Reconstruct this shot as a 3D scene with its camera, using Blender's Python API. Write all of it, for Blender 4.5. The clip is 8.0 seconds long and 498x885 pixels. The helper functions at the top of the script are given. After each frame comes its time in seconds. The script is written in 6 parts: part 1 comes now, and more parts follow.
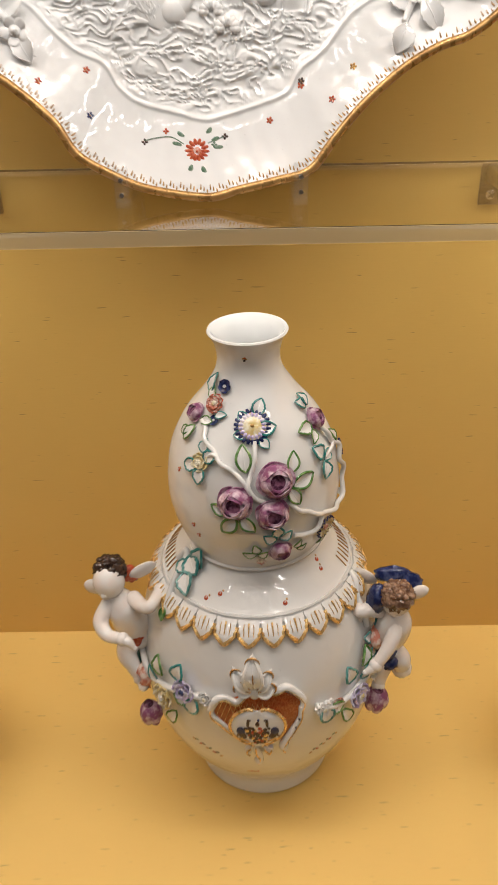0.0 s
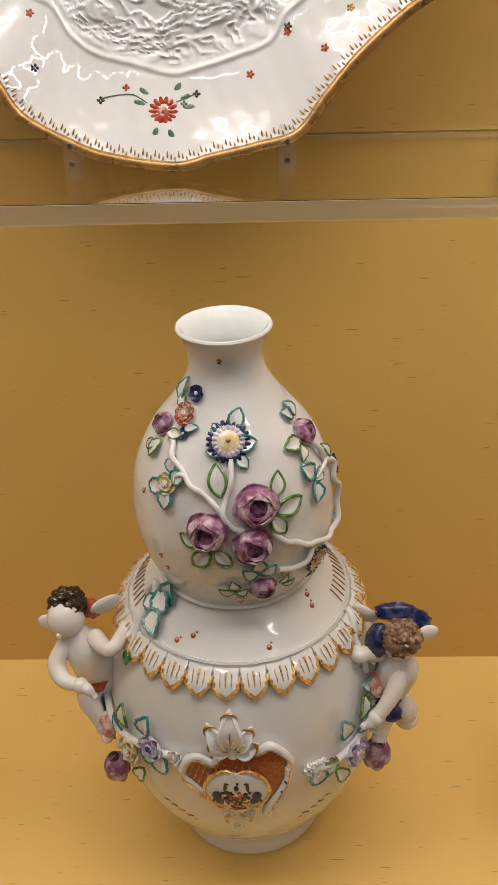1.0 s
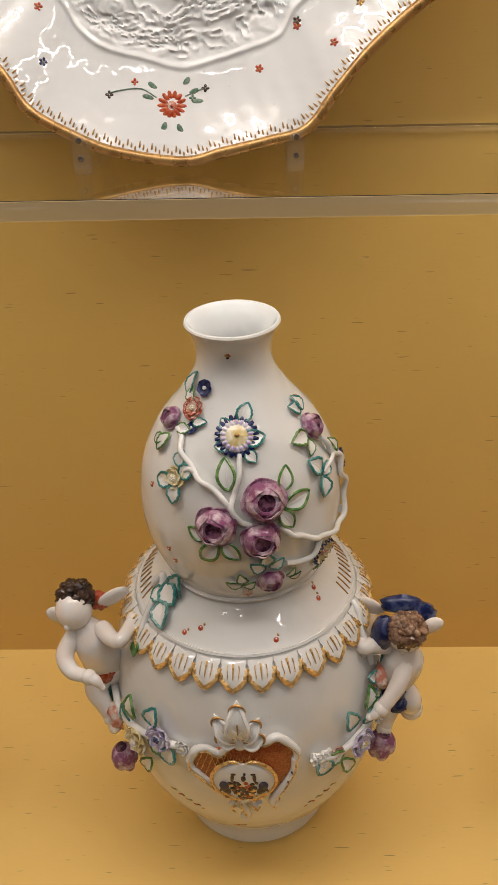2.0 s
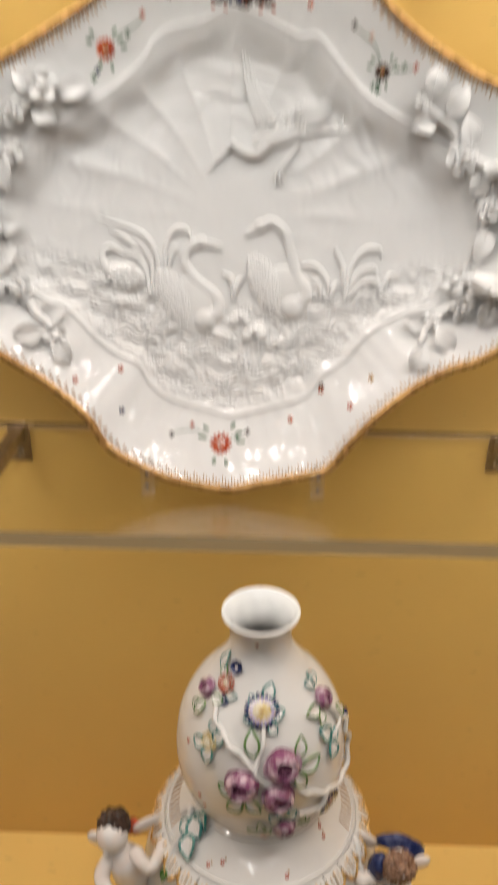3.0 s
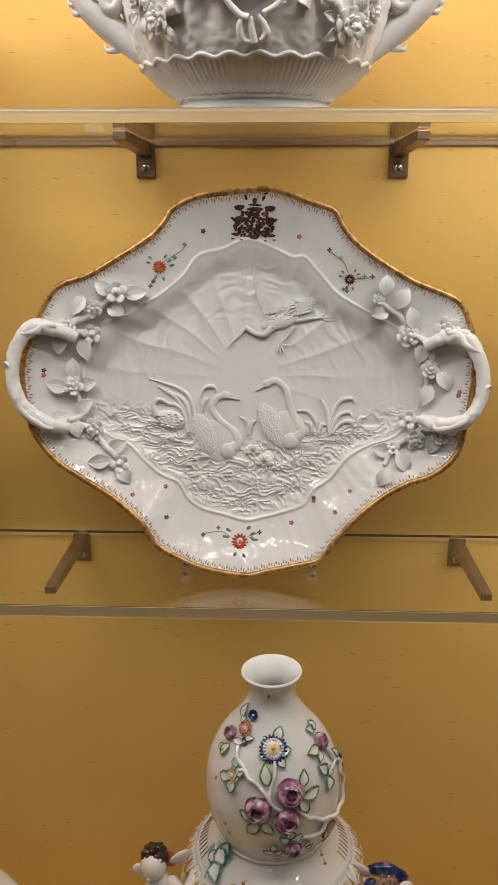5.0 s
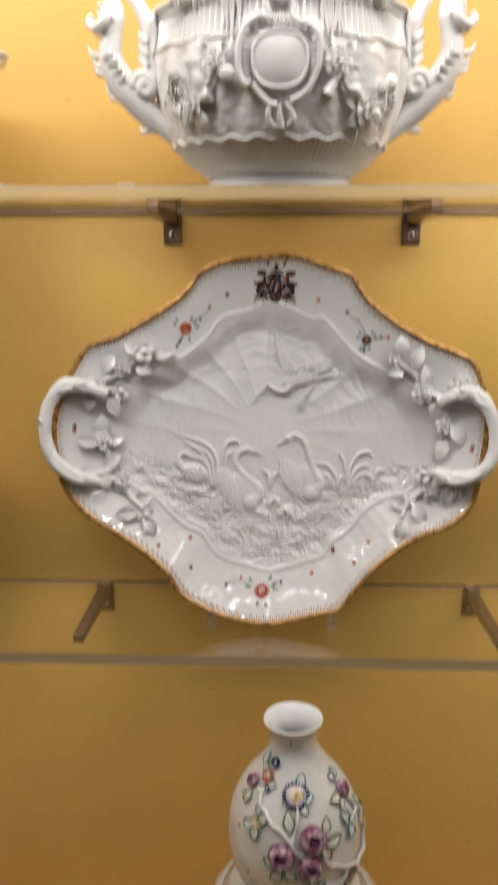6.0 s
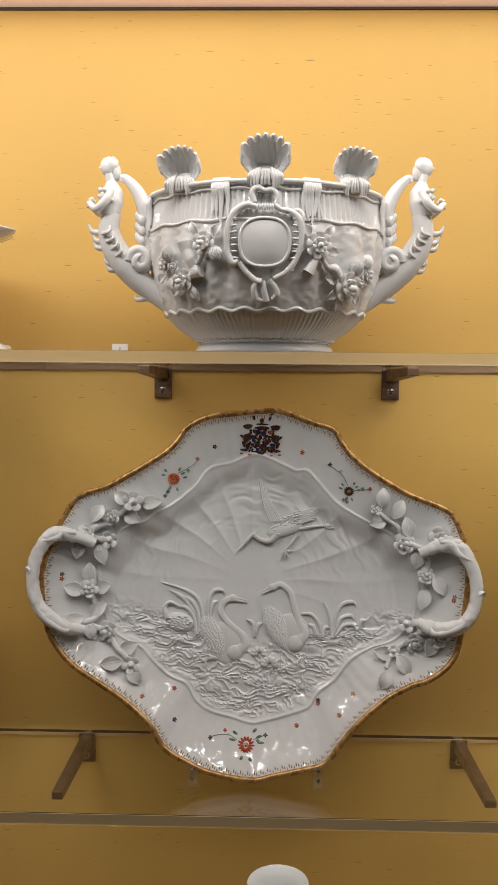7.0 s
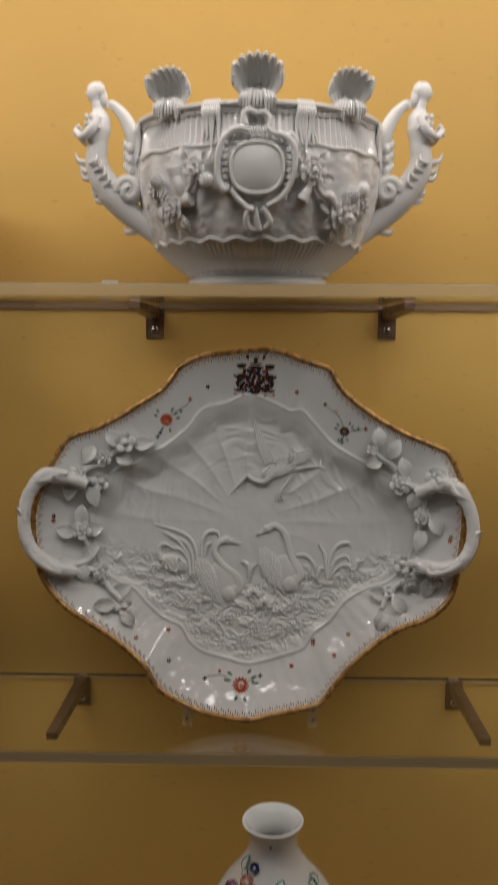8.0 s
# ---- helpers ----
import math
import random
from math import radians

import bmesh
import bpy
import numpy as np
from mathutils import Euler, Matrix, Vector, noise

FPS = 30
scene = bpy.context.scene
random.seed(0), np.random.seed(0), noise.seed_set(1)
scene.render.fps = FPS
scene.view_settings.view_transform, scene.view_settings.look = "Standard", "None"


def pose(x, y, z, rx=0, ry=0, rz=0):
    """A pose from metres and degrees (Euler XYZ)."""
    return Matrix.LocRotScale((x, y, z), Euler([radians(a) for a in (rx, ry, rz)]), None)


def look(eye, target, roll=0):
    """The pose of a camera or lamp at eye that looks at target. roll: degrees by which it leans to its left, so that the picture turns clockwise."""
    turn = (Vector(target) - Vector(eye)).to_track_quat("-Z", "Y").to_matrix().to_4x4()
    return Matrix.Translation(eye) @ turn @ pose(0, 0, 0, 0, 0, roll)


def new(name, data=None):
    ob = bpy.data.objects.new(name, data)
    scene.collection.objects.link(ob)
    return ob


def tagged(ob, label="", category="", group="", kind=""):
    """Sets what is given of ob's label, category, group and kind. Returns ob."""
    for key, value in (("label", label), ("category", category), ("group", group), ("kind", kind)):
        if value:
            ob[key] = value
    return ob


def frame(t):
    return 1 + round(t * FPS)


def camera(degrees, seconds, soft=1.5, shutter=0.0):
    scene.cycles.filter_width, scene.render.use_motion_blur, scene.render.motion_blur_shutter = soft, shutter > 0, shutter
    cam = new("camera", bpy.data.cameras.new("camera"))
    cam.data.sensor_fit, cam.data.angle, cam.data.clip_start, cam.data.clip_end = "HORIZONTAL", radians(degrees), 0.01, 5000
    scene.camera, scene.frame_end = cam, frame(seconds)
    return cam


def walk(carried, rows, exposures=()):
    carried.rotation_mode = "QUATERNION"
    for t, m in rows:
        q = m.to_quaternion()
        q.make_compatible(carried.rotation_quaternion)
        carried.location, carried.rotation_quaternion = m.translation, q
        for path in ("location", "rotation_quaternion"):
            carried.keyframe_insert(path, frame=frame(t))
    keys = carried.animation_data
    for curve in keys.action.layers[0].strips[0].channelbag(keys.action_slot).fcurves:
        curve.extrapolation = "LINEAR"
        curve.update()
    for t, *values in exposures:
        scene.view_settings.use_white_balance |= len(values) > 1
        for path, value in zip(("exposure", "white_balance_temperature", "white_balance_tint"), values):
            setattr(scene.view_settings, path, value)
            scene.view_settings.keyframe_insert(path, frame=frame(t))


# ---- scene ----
cam = camera(33.7, 8.0, shutter=0.5)
PATH = [
    (0, (0.006, 0.929, 0.737), (-0.013, 2.645, -0.292), -1.3),
    (0.5, (0.019, 1.004, 0.707), (-0.002, 2.714, -0.329), -1.1),
    (1, (0.027, 1.025, 0.695), (-0.014, 2.736, -0.339), -1.4),
    (2.3, (0.014, 1.025, 0.707), (-0.022, 2.718, -0.357), -1.2),
    (2.5, (0.006, 1.026, 0.736), (-0.024, 2.729, -0.313), -0.8),
    (3, (-0.003, 0.984, 0.894), (-0.033, 2.789, 0.031), 1.0),
    (3.5, (0.0, 0.932, 0.944), (-0.025, 2.825, 0.298), 0.7),
    (4, (0.005, 0.873, 0.95), (-0.027, 2.77, 0.316), 0.5),
    (4.5, (0.03, 0.798, 0.957), (-0.023, 2.716, 0.391), 0.3),
    (4.7, (0.019, 0.779, 0.958), (-0.039, 2.697, 0.396), 0.2),
    (5.8, (-0.017, 0.732, 0.968), (-0.088, 2.659, 0.44), -0.1),
    (6, (-0.02, 0.725, 0.976), (-0.088, 2.672, 0.523), 0.0),
    (6.5, (-0.021, 0.702, 1.007), (-0.078, 2.695, 0.849), 0.3),
    (7, (-0.016, 0.706, 1.007), (-0.06, 2.7, 0.854), 0.5),
    (7.5, (-0.013, 0.706, 1.007), (-0.045, 2.701, 0.868), 0.5),
    (8, (-0.012, 0.72, 0.981), (-0.049, 2.704, 0.736), 0.3),
]
EXPOSURES = [(0.0, -0.24, 6350, 10), (0.4, -0.44, 6350, 10), (1.0, -0.46, 6350, 10), (2.5, -0.50, 6350, 10), (3.0, -0.38, 6350, 10), (3.5, -0.42, 6350, 10), (4.5, -0.80, 6350, 10),
             (5.8, -0.84, 6250, 10), (6.5, -0.92, 6150, 10), (7.0, -1.36, 6200, 10), (7.5, -1.80, 6250, 10), (8.0, -1.90, 6250, 10)]
walk(cam, [(t, look(eye, target, roll)) for t, eye, target, roll in PATH], EXPOSURES)

# ---- world and light ----
world = bpy.data.worlds.new("world")
scene.world = world
world.use_nodes = True
world.node_tree.nodes["Background"].inputs["Color"].default_value = (0.9, 0.85, 0.8, 1)
world.node_tree.nodes["Background"].inputs["Strength"].default_value = 0.05


def area_lamp(name, m, sx, sy, watts, colour):
    d = bpy.data.lights.new(name, "AREA")
    d.shape, d.size, d.size_y, d.energy, d.color = "RECTANGLE", sx, sy, watts, colour
    ob = new(name, d)
    ob.matrix_world = m
    return ob


# the lamp strips along the front of the case's top, its luminous panel, and the gallery's lights
for lx in (-0.43, 0.43):
    area_lamp("case_strip_lamp", look((lx, 1.265, 1.428), (lx, 1.70, 1.02)), 0.74, 0.014, 3.4, (1.0, 0.96, 0.89))
area_lamp("case_panel_lamp", look((0, 1.440, 1.434), (0, 1.441, 0.2)), 1.5, 0.47, 9.6, (1.0, 0.96, 0.89))
for lx in (-0.98, 0.98):
    area_lamp("gallery_lamp", look((lx, -0.42, 2.85), (lx, 1.40, 0.3)), 1.75, 0.020, 11.0, (1.0, 0.96, 0.90))
    area_lamp("gallery_lamp", look((lx * 1.2, -1.45, 2.85), (lx, 1.40, 0.3)), 2.10, 0.018, 2.8, (1.0, 0.96, 0.90))


# ---- materials ----
def material(name, colour, rough=0.5, metal=0.0, coat=0.0, ior=1.5, trans=0.0):
    m = bpy.data.materials.new(name)
    m.use_nodes = True
    b = m.node_tree.nodes["Principled BSDF"]
    b.inputs["Base Color"].default_value = (*colour, 1)
    b.inputs["Roughness"].default_value = rough
    b.inputs["Metallic"].default_value = metal
    b.inputs["Coat Weight"].default_value = coat
    b.inputs["Coat Roughness"].default_value = 0.06
    b.inputs["IOR"].default_value = ior
    b.inputs["Transmission Weight"].default_value = trans
    return m


def node(m, kind, **values):
    n = m.node_tree.nodes.new(kind)
    for key, value in values.items():
        n.inputs[key.replace("_", " ")].default_value = value
    return n


def link(m, a, b):
    m.node_tree.links.new(a, b)


def coords(m, scale=(1, 1, 1)):
    tc = m.node_tree.nodes.new("ShaderNodeTexCoord")
    mp = node(m, "ShaderNodeMapping")
    mp.inputs["Scale"].default_value = scale
    link(m, tc.outputs["Object"], mp.inputs["Vector"])
    return mp.outputs["Vector"]


def noise_tex(m, scale, detail=3.0, rough=0.5, stretch=(1, 1, 1)):
    n = node(m, "ShaderNodeTexNoise", Scale=scale, Detail=detail, Roughness=rough)
    link(m, coords(m, stretch), n.inputs["Vector"])
    return n.outputs["Fac"]


def ramp(m, fac, stops):
    r = m.node_tree.nodes.new("ShaderNodeValToRGB")
    e = r.color_ramp.elements
    while len(e) < len(stops):
        e.new(0.5)
    for el, (p, c) in zip(e, stops):
        el.position, el.color = p, (*c, 1)
    link(m, fac, r.inputs["Fac"])
    return r.outputs["Color"]


def mix(m, fac, a, b, kind="MIX"):
    n = m.node_tree.nodes.new("ShaderNodeMix")
    n.data_type, n.blend_type = "RGBA", kind
    for key, v in ((0, fac), (6, a), (7, b)):
        if isinstance(v, (int, float)):
            n.inputs[key].default_value = v
        elif isinstance(v, tuple):
            n.inputs[key].default_value = (*v, 1)
        else:
            link(m, v, n.inputs[key])
    return n.outputs[2]


def bump(m, heights):
    b = m.node_tree.nodes["Principled BSDF"]
    last = None
    for h, strength, dist in heights:
        n = node(m, "ShaderNodeBump", Strength=strength, Distance=dist)
        link(m, h, n.inputs["Height"])
        if last:
            link(m, last, n.inputs["Normal"])
        last = n.outputs["Normal"]
    link(m, last, b.inputs["Normal"])


def base(m, out):
    link(m, out, m.node_tree.nodes["Principled BSDF"].inputs["Base Color"])


def gloss(m, out):
    link(m, out, m.node_tree.nodes["Principled BSDF"].inputs["Roughness"])


def silk(name, stretch, tint):
    """Golden silk cloth with fine threads and slubs that run along x."""
    m = material(name, tint, 0.62)
    m.node_tree.nodes["Principled BSDF"].inputs["Sheen Weight"].default_value = 0.15
    broad = noise_tex(m, 3.0, 4, 0.6)
    c = mix(m, broad, tuple(v * 0.90 for v in tint), tuple(min(1, v * 1.08) for v in tint))
    thread = noise_tex(m, 150, 3, 0.6, (stretch[0] * 0.30, stretch[1] * 6, stretch[2] * 6))
    c = mix(m, 0.08, c, ramp(m, thread, [(0.3, tuple(v * 0.86 for v in tint)), (0.7, tuple(min(1, v * 1.12) for v in tint))]))
    slub = noise_tex(m, 52, 1.5, 0.4, (stretch[0] * 1.0, stretch[1] * 10, stretch[2] * 10))
    mask = ramp(m, slub, [(0.715, (0, 0, 0)), (0.755, (1, 1, 1))])
    c = mix(m, mask, c, tuple(v * 0.50 for v in tint))
    base(m, c)
    bump(m, [(thread, 0.022, 0.0006), (mask, 0.30, 0.0010)])
    return m


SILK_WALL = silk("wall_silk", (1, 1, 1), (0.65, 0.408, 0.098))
# floor tint raised above the wall's to make up for missing light below
SILK_FLOOR = silk("brightened_floor_silk", (1, 1, 1), (0.84, 0.57, 0.17))


def porcelain(name, tint):
    """Glazed porcelain: a clear glossy glaze over a slightly uneven white body."""
    m = material(name, tint, 0.09)
    broad = noise_tex(m, 9, 3, 0.5)
    c = mix(m, broad, tuple(v * 0.955 for v in tint), tint)
    fleck = noise_tex(m, 420, 2, 0.5)
    c = mix(m, ramp(m, fleck, [(0.72, (0, 0, 0)), (0.76, (0.6, 0.6, 0.6))]), c, tuple(v * 0.78 for v in tint))
    base(m, c)
    gloss(m, ramp(m, noise_tex(m, 14, 3), [(0.3, (0.012,) * 3), (0.7, (0.045,) * 3)]))
    bump(m, [(noise_tex(m, 46, 1.5), 0.36, 0.003), (noise_tex(m, 130, 1), 0.05, 0.0006)])
    m.node_tree.nodes["Principled BSDF"].inputs["Specular IOR Level"].default_value = 0.65
    return m


PORCELAIN = porcelain("vase_porcelain", (0.80, 0.795, 0.775))
PORCELAIN_WHITE = porcelain("white_porcelain", (0.79, 0.79, 0.785))


def enamel(name, colour, pale, low=0.42, high=0.62, scale=140, rough=0.10):
    """Brushed enamel colour that lets the white glaze through in streaks."""
    m = material(name, colour, rough)
    base(m, ramp(m, noise_tex(m, scale, 3, 0.6), [(low, colour), (high, pale)]))
    bump(m, [(noise_tex(m, 260, 2), 0.12, 0.0006)])
    return m


MAUVE = enamel("mauve_enamel", (0.24, 0.08, 0.165), (0.70, 0.56, 0.62), 0.42, 0.70, 120)
MAUVE_DARK = enamel("dark_mauve_enamel", (0.05, 0.015, 0.035), (0.30, 0.13, 0.22))
GREEN = enamel("green_enamel", (0.045, 0.15, 0.03), (0.20, 0.33, 0.12))
TEAL = enamel("teal_enamel", (0.03, 0.20, 0.19), (0.34, 0.54, 0.50), 0.46, 0.78)
BLUE = enamel("blue_enamel", (0.012, 0.020, 0.085), (0.10, 0.13, 0.27), 0.45, 0.8)
CREAM = enamel("cream_enamel", (0.66, 0.52, 0.22), (0.78, 0.74, 0.60))
PINK = enamel("pink_enamel", (0.56, 0.20, 0.13), (0.78, 0.66, 0.58))
RED = enamel("iron_red_enamel", (0.42, 0.06, 0.025), (0.55, 0.14, 0.06), 0.45, 0.6, 400)
ORANGE = enamel("orange_enamel", (0.36, 0.070, 0.018), (0.50, 0.16, 0.05), 0.42, 0.62, 700)
INK = enamel("dark_brown_enamel", (0.035, 0.022, 0.02), (0.12, 0.07, 0.05), 0.45, 0.65, 500)
HAIR_DARK = enamel("dark_hair_enamel", (0.025, 0.014, 0.010), (0.09, 0.05, 0.035), 0.4, 0.7, 300)
HAIR_FAIR = enamel("brown_hair_enamel", (0.15, 0.075, 0.045), (0.36, 0.22, 0.14), 0.4, 0.65, 260)
SKIN = enamel("flesh_enamel", (0.80, 0.72, 0.66), (0.80, 0.77, 0.74), 0.4, 0.6, 60, 0.05)
LILAC = enamel("lilac_enamel", (0.45, 0.38, 0.62), (0.75, 0.72, 0.80))
GREY_GREEN = enamel("grey_green_enamel", (0.10, 0.18, 0.12), (0.22, 0.30, 0.22), 0.4, 0.6, 400)


def gilding(name, worn):
    m = material(name, (0.72, 0.42, 0.13), 0.22, 0.55)
    wear = ramp(m, noise_tex(m, 130, 4, 0.65), [(worn, (0.55, 0.31, 0.10)), (worn + 0.25, (0.88, 0.60, 0.24))])
    base(m, wear)
    gloss(m, ramp(m, noise_tex(m, 220, 3), [(0.3, (0.14,) * 3), (0.7, (0.40,) * 3)]))
    bump(m, [(noise_tex(m, 240, 2), 0.25, 0.0006)])
    return m


GOLD = gilding("gilding", 0.30)
GOLD_RIM = material("worn_rim_gilding", (0.44, 0.25, 0.085), 0.30, 0.5)
base(GOLD_RIM, ramp(GOLD_RIM, noise_tex(GOLD_RIM, 70, 4, 0.6), [(0.35, (0.34, 0.18, 0.06)), (0.65, (0.54, 0.32, 0.11))]))
gloss(GOLD_RIM, ramp(GOLD_RIM, noise_tex(GOLD_RIM, 120, 3), [(0.3, (0.20,) * 3), (0.7, (0.38,) * 3)]))
GOLD_DULL = material("matt_gilding", (0.46, 0.25, 0.07), 0.42, 0.55)
base(GOLD_DULL, ramp(GOLD_DULL, noise_tex(GOLD_DULL, 300, 3), [(0.35, (0.30, 0.15, 0.04)), (0.7, (0.62, 0.38, 0.13))]))

BRONZE = material("bracket_bronze", (0.20, 0.125, 0.085), 0.38, 0.85)
base(BRONZE, ramp(BRONZE, noise_tex(BRONZE, 60, 4, 0.6, (1, 1, 6)), [(0.3, (0.15, 0.09, 0.06)), (0.7, (0.28, 0.18, 0.12))]))
gloss(BRONZE, ramp(BRONZE, noise_tex(BRONZE, 90, 3), [(0.3, (0.28,) * 3), (0.7, (0.48,) * 3)]))
STEEL = material("screw_steel", (0.55, 0.52, 0.50), 0.25, 1.0)

GLASS = material("shelf_glass", (0.985, 0.995, 0.985), 0.0, 0, 0, 1.5, 1.0)
EDGE = material("ground_glass_edge", (0.78, 0.62, 0.36), 0.35)
EDGE.node_tree.nodes["Principled BSDF"].inputs["Alpha"].default_value = 0.40
EDGE.node_tree.nodes["Principled BSDF"].inputs["Specular IOR Level"].default_value = 0.15
# shade and bright line at the glass's back edge, painted as plain colours
EDGE_BACK = material("shaded_back_edge", (0.24, 0.15, 0.075), 0.5)
EDGE_WARM = material("warm_back_edge", (0.62, 0.42, 0.18), 0.4)
EDGE_PALE = material("bright_back_line", (0.80, 0.72, 0.58), 0.3)
gloss(EDGE, ramp(EDGE, noise_tex(EDGE, 40, 3), [(0.3, (0.34,) * 3), (0.7, (0.55,) * 3)]))
ACRYLIC = material("clear_acrylic", (0.42, 0.38, 0.32), 0.05)
ACRYLIC.node_tree.nodes["Principled BSDF"].inputs["Alpha"].default_value = 0.08
CARD = material("card_paper", (0.78, 0.76, 0.72), 0.8)
CARD_INK = material("card_ink", (0.08, 0.08, 0.08), 0.8)

PEACH = material("peach_ceiling_paint", (0.74, 0.50, 0.38), 0.22)
base(PEACH, ramp(PEACH, noise_tex(PEACH, 6, 3), [(0.3, (0.70, 0.46, 0.35)), (0.7, (0.78, 0.54, 0.42))]))
PEACH.node_tree.nodes["Principled BSDF"].inputs["Emission Color"].default_value = (1.0, 0.66, 0.46, 1)
PEACH.node_tree.nodes["Principled BSDF"].inputs["Emission Strength"].default_value = 1.0
PLASTER = material("gallery_plaster", (0.55, 0.52, 0.48), 0.85)
base(PLASTER, ramp(PLASTER, noise_tex(PLASTER, 4, 4), [(0.3, (0.50, 0.47, 0.43)), (0.7, (0.60, 0.57, 0.53))]))
PARQUET = material("gallery_parquet", (0.22, 0.13, 0.07), 0.4)
base(PARQUET, ramp(PARQUET, noise_tex(PARQUET, 8, 4, 0.6, (1, 8, 1)), [(0.3, (0.15, 0.085, 0.045)), (0.7, (0.28, 0.17, 0.09))]))
DARK = material("dark_joint", (0.05, 0.035, 0.03), 0.6)


# ---- mesh building ----
class Geo:
    """Vertices and faces of one mesh, gathered piece by piece."""

    def __init__(self):
        self.v, self.f, self.m, self.n = [], [], [], 0

    def add(self, shape, mat=0, m=None):
        verts, faces = shape
        verts = np.asarray(verts, dtype=float)
        if m is not None:
            a = np.array(m)
            verts = verts @ a[:3, :3].T + a[:3, 3]
        self.v.append(verts)
        n = self.n
        self.f.extend([tuple(i + n for i in f) for f in faces])
        self.m.extend([mat] * len(faces))
        self.n += len(verts)
        return self


def part(name, geo, materials, parent=None, label="", smooth=True):
    """Links the gathered mesh as one object, under a parent if given."""
    if isinstance(geo, tuple):
        geo = Geo().add(geo)
    me = bpy.data.meshes.new(name)
    me.from_pydata(np.concatenate(geo.v).tolist(), [], geo.f)
    materials = materials if isinstance(materials, (list, tuple)) else [materials]
    for m in materials:
        me.materials.append(m)
    me.polygons.foreach_set("material_index", geo.m)
    me.polygons.foreach_set("use_smooth", [smooth] * len(geo.f))
    me.update()
    bm = bmesh.new()
    bm.from_mesh(me)
    bmesh.ops.recalc_face_normals(bm, faces=bm.faces)
    bm.to_mesh(me)
    bm.free()
    if smooth:
        me.set_sharp_from_angle(angle=radians(50))
    ob = new(name, me)
    if parent is not None:
        ob.parent = parent
        ob.matrix_parent_inverse = parent.matrix_world.inverted()
    if label:
        tagged(ob, label)
    return ob


def thing(name, at, label, category, group="", kind=""):
    ob = new(name)
    ob.empty_display_size = 0.02
    ob.matrix_world = Matrix.Translation(at)
    bpy.context.view_layer.update()
    return tagged(ob, label, category, group, kind)


def box(x0, x1, y0, y1, z0, z1, b=0.0):
    """A box with its edges chamfered by b."""
    if b <= 0:
        v = [(x, y, z) for z in (z0, z1) for y in (y0, y1) for x in (x0, x1)]
        return v, [(0, 2, 3, 1), (4, 5, 7, 6), (0, 1, 5, 4), (2, 6, 7, 3), (0, 4, 6, 2), (1, 3, 7, 5)]
    bm = bmesh.new()
    bmesh.ops.create_cube(bm, size=1)
    for v in bm.verts:
        v.co = Vector((x0 + (v.co.x + 0.5) * (x1 - x0), y0 + (v.co.y + 0.5) * (y1 - y0), z0 + (v.co.z + 0.5) * (z1 - z0)))
    bmesh.ops.bevel(bm, geom=list(bm.edges), offset=b, segments=2, affect="EDGES", profile=0.5)
    bm.verts.index_update()
    out = [tuple(v.co) for v in bm.verts], [tuple(v.index for v in f.verts) for f in bm.faces]
    bm.free()
    return out


def smooth_line(points, n):
    """Points along a Catmull-Rom curve through the given ones."""
    p = np.asarray(points, dtype=float)
    p = np.vstack([2 * p[0] - p[1], p, 2 * p[-1] - p[-2]])
    out = []
    segs = len(p) - 3
    for t in np.linspace(0, segs - 1e-9, n):
        i = int(t)
        u = t - i
        a, b, c, d = p[i:i + 4]
        out.append(0.5 * (2 * b + (c - a) * u + (2 * a - 5 * b + 4 * c - d) * u * u + (3 * b - a - 3 * c + d) * u ** 3))
    return np.array(out)


def lathe(profile, n=64, sx=1.0, sy=1.0, closed=False):
    """A body of revolution about z, from (r, z) pairs; closed joins the last pair to the first."""
    a = np.linspace(0, 2 * math.pi, n, endpoint=False)
    v = [(r * math.cos(t) * sx, r * math.sin(t) * sy, z) for r, z in profile for t in a]
    k = len(profile)
    f = [(i * n + j, i * n + (j + 1) % n, (i + 1) % k * n + (j + 1) % n, (i + 1) % k * n + j) for i in range(k if closed else k - 1) for j in range(n)]
    if not closed:
        for i, rev in ((0, True), (k - 1, False)):
            if profile[i][0] > 1e-6:
                ring = tuple(i * n + j for j in range(n))
                f.append(ring[::-1] if rev else ring)
    return v, f


def tube(points, radius, sides=8, n=0, flat=1.0, closed=False):
    """A round or flattened rod along points; radius is one number or a list to be spread along it."""
    p = smooth_line(points, n) if n else np.asarray(points, dtype=float)
    k = len(p)
    r = np.interp(np.linspace(0, 1, k), np.linspace(0, 1, len(radius)), radius) if isinstance(radius, (list, tuple)) else np.full(k, radius)
    if closed:
        tan = np.roll(p, -1, 0) - np.roll(p, 1, 0)
    else:
        tan = np.gradient(p, axis=0)
    tan /= np.linalg.norm(tan, axis=1)[:, None] + 1e-12
    up = np.array((0, 0, 1.0)) if abs(tan[0][2]) < 0.9 else np.array((0, 1.0, 0))
    v = []
    side = np.cross(tan[0], up)
    for i in range(k):
        side = side - tan[i] * (side @ tan[i])
        side /= np.linalg.norm(side) + 1e-12
        nor = np.cross(side, tan[i])
        for j in range(sides):
            a = 2 * math.pi * j / sides
            v.append(p[i] + r[i] * (math.cos(a) * side + flat * math.sin(a) * nor))
    f = [(i * sides + j, i * sides + (j + 1) % sides, (i + 1) % k * sides + (j + 1) % sides, (i + 1) % k * sides + j)
         for i in range(k if closed else k - 1) for j in range(sides)]
    if not closed:
        f += [tuple(range(sides))[::-1], tuple((k - 1) * sides + j for j in range(sides))]
    return v, f


